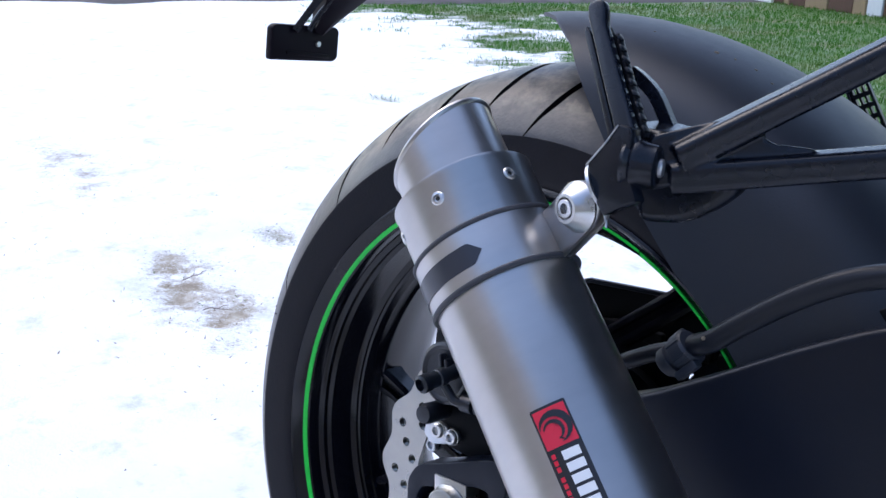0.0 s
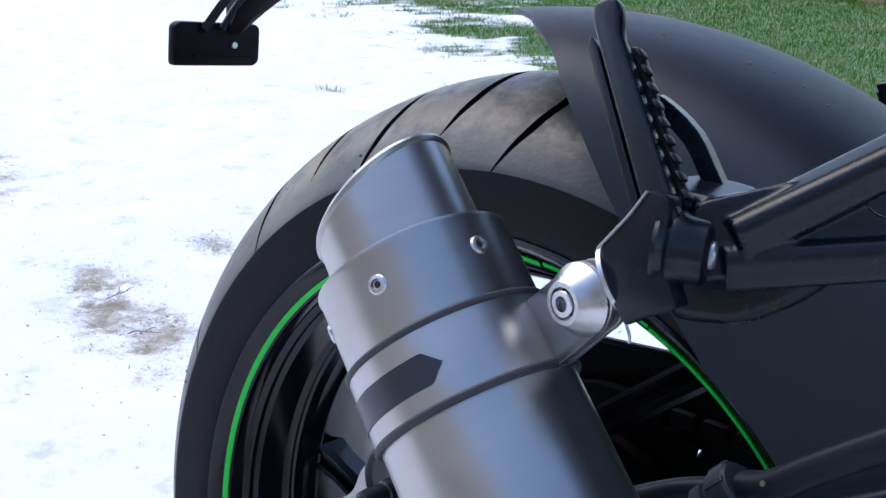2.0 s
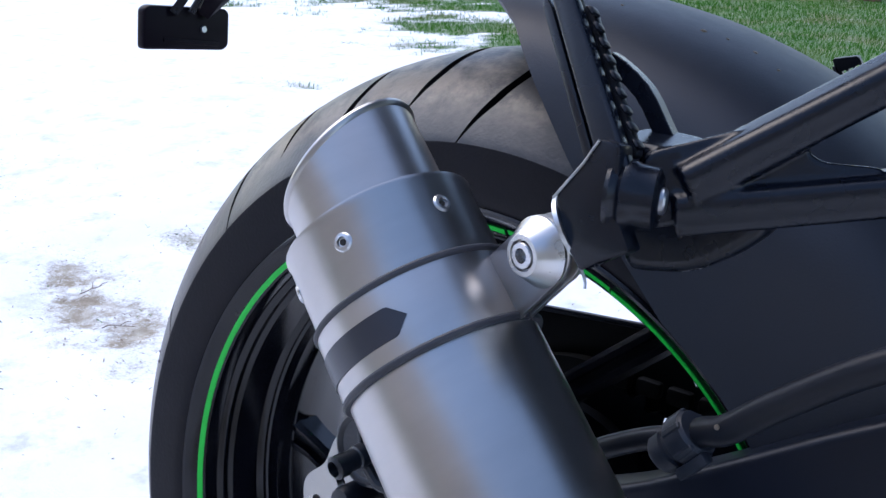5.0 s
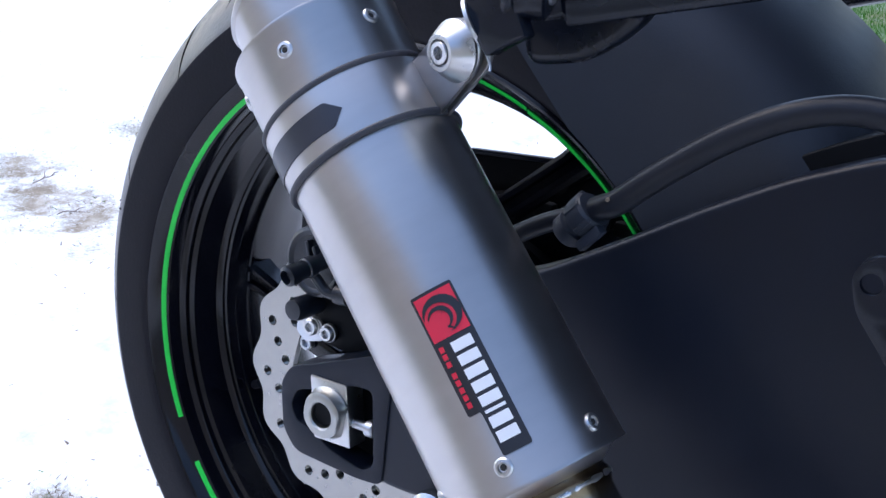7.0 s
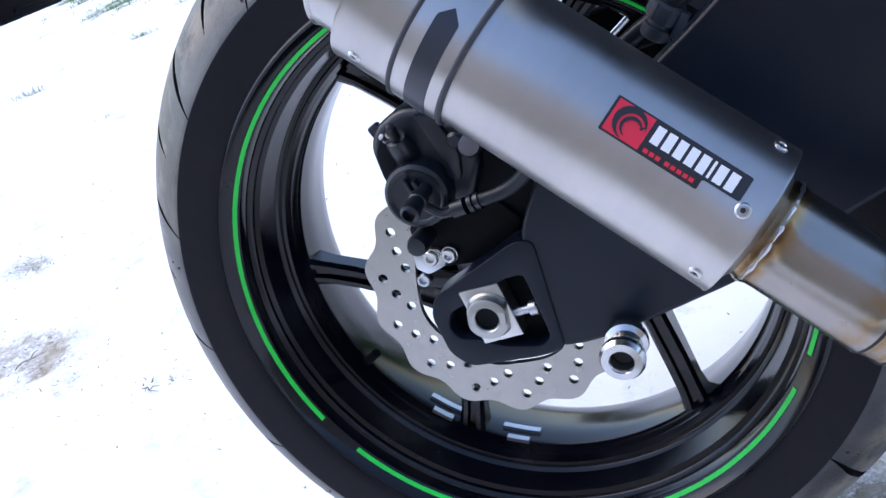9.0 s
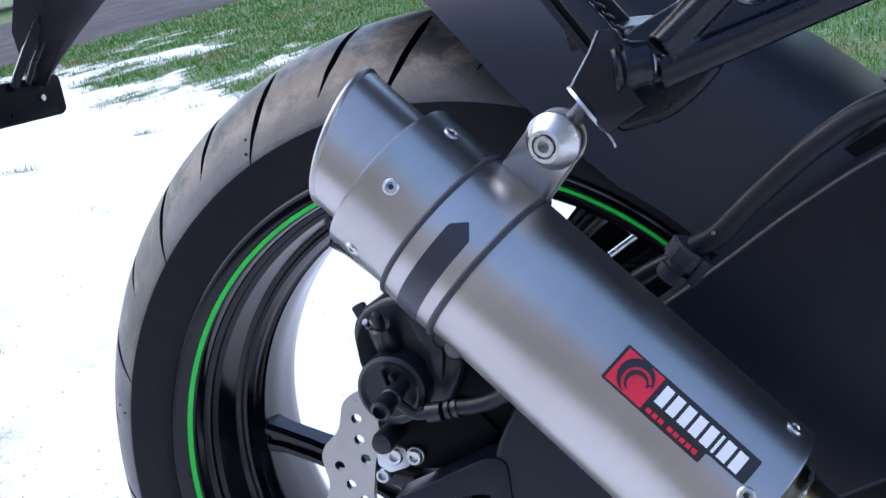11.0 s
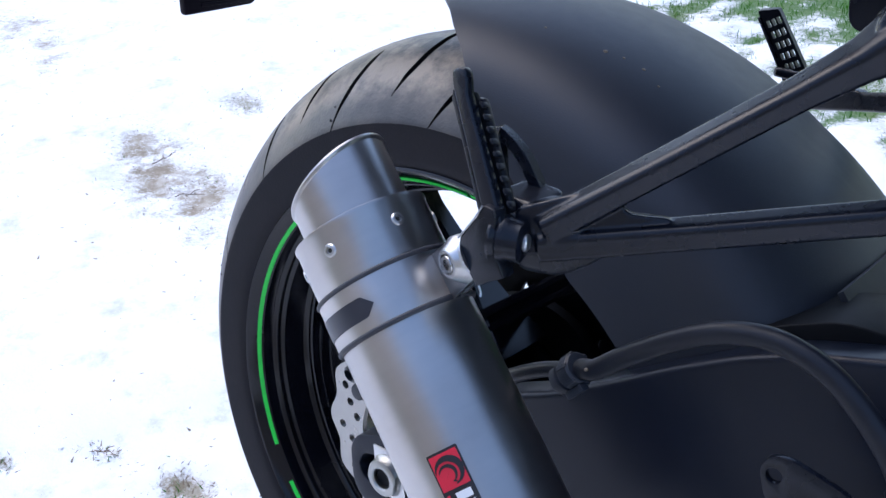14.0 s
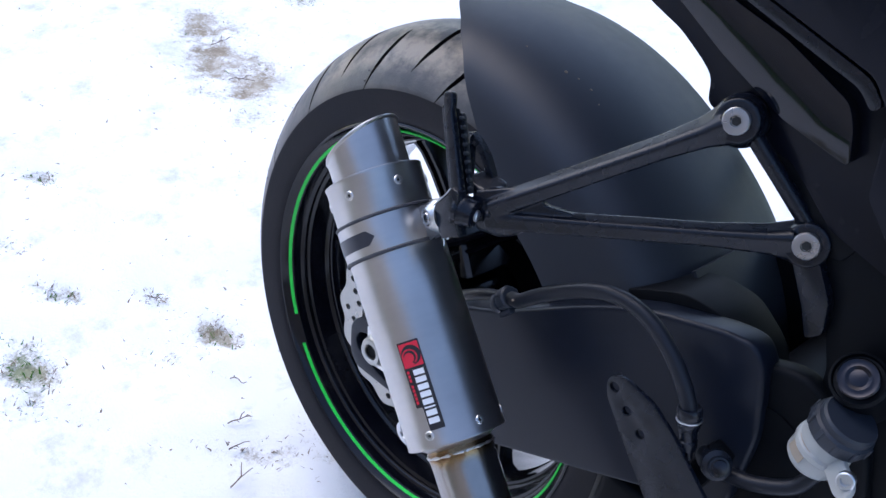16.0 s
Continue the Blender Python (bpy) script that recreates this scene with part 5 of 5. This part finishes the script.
# ---------------------------------------------------------------- ground
GX, GY = -0.6, 0.5
PATCHES = [  # x, y, half length, half width, turn, strength, green
    # unseen dark ground behind the camera, added to darken reflections on the bike
    (0.30, -1.00, 0.58, 0.42, 8, 1.6, 0.3),
    (-1.24, 0.53, 0.34, 0.13, -20, 0.68, 0.12), (-1.16, 0.50, 0.22, 0.07, -22, 0.40, 0.0), (-2.30, 0.82, 0.46, 0.13, -18, 0.66, 0.05), (-1.40, 0.86, 0.13, 0.06, 5, 0.65, 0.35),
    (-0.60, -0.27, 0.07, 0.05, -20, 0.60, 0.8), (-0.54, -0.25, 0.06, 0.035, 10, 0.45, 0.35), (-0.50, -0.29, 0.04, 0.025, -20, 0.4, 0.5), (-0.455, -0.010, 0.050, 0.032, 15, 1.0, 0.15), (-0.59, -0.04, 0.05, 0.02, 10, 0.95, 0.3),
    (-0.71, -0.150, 0.06, 0.025, 25, 0.9, 0.3), (-1.03, -0.015, 0.06, 0.025, 20, 0.8, 0.7), (-0.86, -0.15, 0.08, 0.03, 20, 0.42, 0.4),
    (-0.42, -0.25, 0.06, 0.015, 30, 0.35, 0.2), (-0.20, -0.09, 0.06, 0.02, 40, 0.4, 0.1), (-0.30, -0.18, 0.05, 0.012, 35, 0.25, 0.0),
    (-0.17, -0.02, 0.10, 0.05, 30, 0.26, 0.0), (-0.24, -0.12, 0.09, 0.03, 35, 0.16, 0.1), (-0.47, -0.10, 0.10, 0.03, 20, 0.3, 0.1), (-0.72, 0.37, 0.09, 0.03, -10, 0.36, 0.1), (-0.60, 0.27, 0.06, 0.02, 20, 0.3, 0.1),
    (-3.39, 3.93, 0.20, 0.10, 10, 0.6, 0.9), (-2.81, 3.48, 0.16, 0.09, -10, 0.6, 0.9), (-2.16, 2.96, 0.18, 0.07, 15, 0.6, 0.9), (-2.14, 2.64, 0.16, 0.05, 10, 0.55, 0.9), (-2.46, 2.27, 0.10, 0.05, 0, 0.4, 0.8), (-2.45, 2.45, 0.08, 0.04, 0, 0.4, 0.8), (-1.24, 2.14, 0.14, 0.06, 20, 0.6, 0.9), (-3.13, 3.26, 0.10, 0.06, 0, 0.5, 0.9), (-3.61, 3.42, 0.14, 0.06, 0, 0.45, 0.8), (-4.30, 3.83, 0.16, 0.08, 0, 0.45, 0.8),
    # (0.36, 0.10): shadow of the bike's unbuilt front, put into the ground colour
    (-1.75, 1.75, 0.15, 0.07, -10, 0.45, 0.7), (-2.6, 2.3, 0.2, 0.1, 0, 0.4, 0.8), (0.36, 0.10, 0.34, 0.24, 10, 0.62, 0.05), (0.25, -0.05, 0.18, 0.08, 20, 0.5, 0.2), (-0.9, 1.9, 0.2, 0.06, 15, 0.3, 0.7),
]


def lawn_edge(x):
    """How far from the bike the snow gives way to grass."""
    return float(np.interp(x, [-8, -5, -3, -2, -1, 0, 1, 6], [5.2, 4.4, 3.9, 3.05, 1.95, 1.4, 1.05, 0.6]))


def snow_at(x, y):
    """Snow cover and greenness of the ground at a place."""
    n1 = noise.fractal(Vector((x * 0.9, y * 0.9, 3.1)), 1.0, 2.0, 4)
    n2 = noise.fractal(Vector((x * 3.1, y * 3.1, 7.7)), 1.0, 2.0, 4)
    n3 = noise.fractal(Vector((x * 11.0, y * 11.0, 2.2)), 1.0, 2.0, 3)
    d = y - lawn_edge(x) + 0.6 * n1 + 1.0 * n2 + 0.7 * n3
    cover = 1.0 - min(1.0, max(0.0, d * 0.95 + 0.30))
    cover = min(cover, 0.93 + 0.12 * n2)
    green = min(1.0, max(0.0, d * 1.2 + 1.6)) if y > 0.9 else 0.06
    # grass behind the camera, unseen, there for reflections
    back = min(1.0, max(0.0, (-2.3 - y + 0.5 * n1 + 0.5 * n2) * 2.2))
    cover, green = cover * (1 - back), max(green, back)
    for px, py, a, b, turn, k, gr in PATCHES:
        c, s = math.cos(radians(turn)), math.sin(radians(turn))
        u, v = ((x - px) * c + (y - py) * s) / a, (-(x - px) * s + (y - py) * c) / b
        q = u * u + v * v
        if q < 4:
            w = math.exp(-q * 1.2)
            cover -= k * w * max(0.3, 0.9 + 0.45 * n2 + 0.8 * n3)
            green = green * (1 - w) + gr * w
    return max(0.0, min(1.0, cover)), green


def height_at(x, y):
    near = 1.0 / (1.0 + (x * x + y * y) * 0.02)
    return near * (0.010 * noise.fractal(Vector((x * 1.7, y * 1.7, 0.4)), 1.0, 2.0, 3) + 0.0035 * noise.fractal(Vector((x * 9, y * 9, 1.2)), 1.0, 2.0, 3)) - 0.002


n = 430
axis_u = [150 * math.sinh(7.2 * (2 * i / (n - 1) - 1)) / math.sinh(7.2) for i in range(n)]
verts, cover, green = [], [], []
for j in range(n):
    for i in range(n):
        x, y = GX + axis_u[i], GY + axis_u[j]
        c, g = snow_at(x, y) if abs(x) < 14 and abs(y) < 16 else (0.15 if y > 0 else 0.1, 1.0)
        foot = math.exp(-(x * x + (y - 0.02) ** 2) / 0.02)
        verts.append((x, y, height_at(x, y) * (1 - foot) - 0.009 * foot + (c - 1.0) * 0.010))
        cover.append(c)
        green.append(g)
faces = [(j * n + i, j * n + i + 1, (j + 1) * n + i + 1, (j + 1) * n + i) for j in range(n - 1) for i in range(n - 1)]
me = bpy.data.meshes.new("ground")
me.from_pydata(verts, [], faces)
me.polygons.foreach_set("use_smooth", [True] * len(faces))
me.materials.append(GROUND)
ground = new("ground", me)
set_attr(ground, "cover", cover)
set_attr(ground, "green", green)
tagged(ground, "trodden thin snow over lawn with bare soil patches", "ground", kind="structure")

# a worn path beyond the snow, running past the lawn
rd = Vector((1.0, 1.45, 0)).normalized()
side = Vector((-rd.y, rd.x, 0))
bm = bmesh.new()
rows = []
for i in range(60):
    p = Vector((-6.7, 3.5, 0)) + rd * (i - 22) * 0.7
    e0 = 0.35 * noise.noise(Vector((i * 0.7, 0, 0))) + 0.12 * noise.noise(Vector((i * 2.3, 5, 0)))
    rows.append([bm.verts.new((p + side * (e0 + w)).to_tuple()[:2] + (-0.012 + 0.030 * min(1, w / 0.6),)) for w in (0.0, 0.3, 1.2, 2.4, 3.6, 4.8)])
for p, q in zip(rows, rows[1:]):
    for j in range(5):
        bm.faces.new((p[j], p[j + 1], q[j + 1], q[j]))
tagged(part("path", bm, ROADTOP, None), "worn grey path with traces of snow", "path", kind="structure")

rng = random.Random(4)


def blades(name, spots, mat, label, category):
    """Loose blades: each a bent sliver of two faces; spots are x, y, z, length, width, lean."""
    vs, fs = [], []
    for x, y, z, ln, w, lean in spots:
        a = rng.uniform(0, 2 * math.pi)
        c, s = math.cos(a), math.sin(a)
        b = rng.uniform(0, 2 * math.pi)
        dx, dy = math.cos(b) * lean * ln, math.sin(b) * lean * ln
        hz = ln * math.sqrt(max(0.03, 1 - lean * lean))
        i = len(vs)
        vs += [(x - c * w, y - s * w, z), (x + c * w, y + s * w, z), (x + dx * 0.4 + c * w * 0.8, y + dy * 0.4 + s * w * 0.8, z + hz * 0.6), (x + dx * 0.4 - c * w * 0.8, y + dy * 0.4 - s * w * 0.8, z + hz * 0.6), (x + dx, y + dy, z + hz)]
        fs += [(i, i + 1, i + 2, i + 3), (i + 3, i + 2, i + 4)]
    me = bpy.data.meshes.new(name)
    me.from_pydata(vs, [], fs)
    me.materials.append(mat)
    return tagged(new(name, me), label, category, kind="stuff")


spots = []
while len(spots) < 190000:
    x, y = rng.uniform(-7.5, 5.0), rng.uniform(1.2, 12.0)
    if rng.random() > 6.0 / (2.0 + y * y * 0.25):
        continue
    if (Vector((x, y, 0)) - Vector((-6.7, 3.5, 0))).dot(side) > -0.1:
        continue
    c, g = snow_at(x, y)
    if c < 0.5 and rng.random() < 1.1 - c * 1.6:
        far = math.hypot(x, y)
        spots.append((x, y, height_at(x, y) - 0.010, rng.uniform(0.012, 0.030) * (1 + far * 0.04), 0.0007 + far * 0.0002, rng.uniform(0.2, 0.9)))
blades("lawn_grass", spots, BLADE, "short green lawn grass showing through snow", "grass")
spots = []
for px, py, a, b, turn, k, gr in PATCHES:
    c, s = math.cos(radians(turn)), math.sin(radians(turn))
    for _ in range(int((650 if a > 0.1 else 1500) * (a + b) * gr * k)):
        u, v = rng.gauss(0, 0.55) * a, rng.gauss(0, 0.55) * b
        x, y = px + u * c - v * s, py + u * s + v * c
        spots.append((x, y, height_at(x, y) - 0.008, rng.uniform(0.006, 0.014), rng.uniform(0.0008, 0.0016), rng.uniform(0.6, 0.97)))
blades("grass_tuft", spots, BLADE, "flattened grass blades poking through snow", "grass")
spots = []
for px, py, a, b, turn, k, gr in PATCHES:
    c, s = math.cos(radians(turn)), math.sin(radians(turn))
    for _ in range(int((420 if a > 0.1 else 900) * (a + b) * k)):
        u, v = rng.gauss(0, 0.7) * a, rng.gauss(0, 0.8) * b
        x, y = px + u * c - v * s, py + u * s + v * c
        spots.append((x, y, height_at(x, y) - 0.004, rng.uniform(0.004, 0.012), rng.uniform(0.0006, 0.0016), rng.uniform(0.9, 0.99)))
for _ in range(1300):
    x, y = rng.gauss(-0.9, 0.9), rng.gauss(0.4, 0.8)
    spots.append((x, y, height_at(x, y) - 0.001, rng.uniform(0.003, 0.011), rng.uniform(0.0006, 0.0020), rng.uniform(0.9, 0.995)))
blades("litter", spots, STRAW, "scattered straw, bark and leaf scraps on snow", "litter")


def twig(x, y, length, turn, forks, label="thin brown twig lying in snow"):
    """A bent twig with forks, lying on the snow."""
    t = new("twig")
    t.matrix_world = pose(x, y, height_at(x, y) + 0.002, 0, 0, turn)
    pts = [(0, 0, 0)] + [(length * k / 4, rng.uniform(-1, 1) * length * 0.07, 0.002 + rng.uniform(0, 0.004)) for k in range(1, 5)]
    part("stem", tube(smooth_path(pts, 3), [0.0011 - 0.0006 * k / 12 for k in range(13)], 6), TWIG, t)
    for k in range(forks):
        p = Vector(pts[1 + k % 3])
        q = p + Vector((length * rng.uniform(0.15, 0.35), length * rng.uniform(0.15, 0.35) * (1 if k % 2 else -1), rng.uniform(0.0, 0.012)))
        part("fork", tube([p, (p + q) / 2 + Vector((0, 0, 0.003)), q], [0.0009, 0.0008, 0.0005], 5), TWIG, t)
    tagged(t, label, "twig", "twigs on the snow")


for x, y, ln, turn, forks in ((-1.13, 0.47, 0.06, 40, 2), (-0.60, -0.045, 0.035, 15, 3), (-0.77, 0.35, 0.05, -20, 2), (-0.245, -0.13, 0.03, 70, 1), (-0.36, -0.05, 0.03, 20, 1), (-0.285, -0.105, 0.035, 60, 3), (-0.19, -0.165, 0.04, 100, 2), (-1.29, 0.53, 0.05, 80, 3)):
    twig(x, y, ln, turn, forks)

# ---------------------------------------------------------------- beyond the lawn
# unseen wall behind the camera, added to block low sky and shape reflections
tagged(part("unseen_wall", box((18.0, 0.22, 2.9), pose(0.5, -3.9, 1.40), 0.006), BRICK, None), "plain pale wall, unseen behind the camera, added for reflections", "wall", kind="structure")
wall = new("board_fence")
wall.matrix_world = pose(-3.72, 8.16, -0.02, 0, 0, -24)
x = 0.0
for w, mat in ((0.24, WHITE_PAINT), (0.13, WOOD_DARK), (0.07, WOOD_TAN), (0.20, WOOD_DARK), (0.26, WOOD_TAN), (0.27, WOOD_DARK), (0.14, WOOD_TAN), (0.16, WHITE_PAINT), (0.24, WOOD_DARK), (0.26, WOOD_TAN), (0.24, WOOD_DARK)):
    part("fence_board", box((w - 0.008, 0.03, 0.9 + 0.05 * rng.random()), pose(x + w / 2, rng.uniform(-0.01, 0.01), 0.45), 0.004, seg=1), mat, wall)
    x += w
part("fence_rail", box((x, 0.04, 0.07), pose(x / 2, 0.04, 0.62), 0.004, seg=1), WOOD_DARK, wall)
tagged(wall, "low fence of brown, tan and white boards at the lawn's end", "fence")

car = new("parked_car")
car.matrix_world = pose(-11.6, 12.6, 0.0, 0, 0, 48)
bm = bmesh.new()
rings = []
for yy, k in ((-0.85, 0.94), (-0.80, 1.0), (0.80, 1.0), (0.85, 0.94)):
    prof = [(-2.05, 0.25), (2.05, 0.22), (2.12, 0.55), (1.9, 0.78), (0.95, 0.90), (0.35, 1.38), (-1.05, 1.42), (-1.75, 0.98), (-2.08, 0.88), (-2.12, 0.5)]
    rings.append([bm.verts.new((px * k, yy, 0.25 + (pz - 0.25) * k)) for px, pz in prof])
for p, q in zip(rings, rings[1:]):
    for j in range(10):
        bm.faces.new((p[j], p[(j + 1) % 10], q[(j + 1) % 10], q[j]))
bm.faces.new(rings[0])
bm.faces.new(rings[-1])
part("car_body", bm, CAR_PAINT, car, angle=25)
for sy in (-0.862, 0.842):
    part("side_window", plate(rounded([(-1.5, 0.95), (0.7, 0.93), (0.28, 1.30), (-1.0, 1.33)], 0.05), 0.02, xz(sy + 0.02), 0.004), GLASS_DARK, car)
for wx in (-1.3, 1.3):
    for wy in (-0.78, 0.78):
        wm = xz(wy)
        wm.translation = Vector((wx, wy, 0.31))
        wh = part("car_wheel", lathe([(0.20, -0.09), (0.29, -0.095), (0.31, -0.06), (0.31, 0.06), (0.29, 0.095), (0.20, 0.09)], wm, 32), RUBBER, car)
        part("car_rim", lathe([(0.0, 0.04), (0.08, 0.05), (0.19, 0.07), (0.205, 0.088), (0.205, -0.088), (0.19, -0.07), (0.0, -0.05)], wm, 24), ALLOY, wh)
tagged(car, "dark blue car parked on the far path", "car")
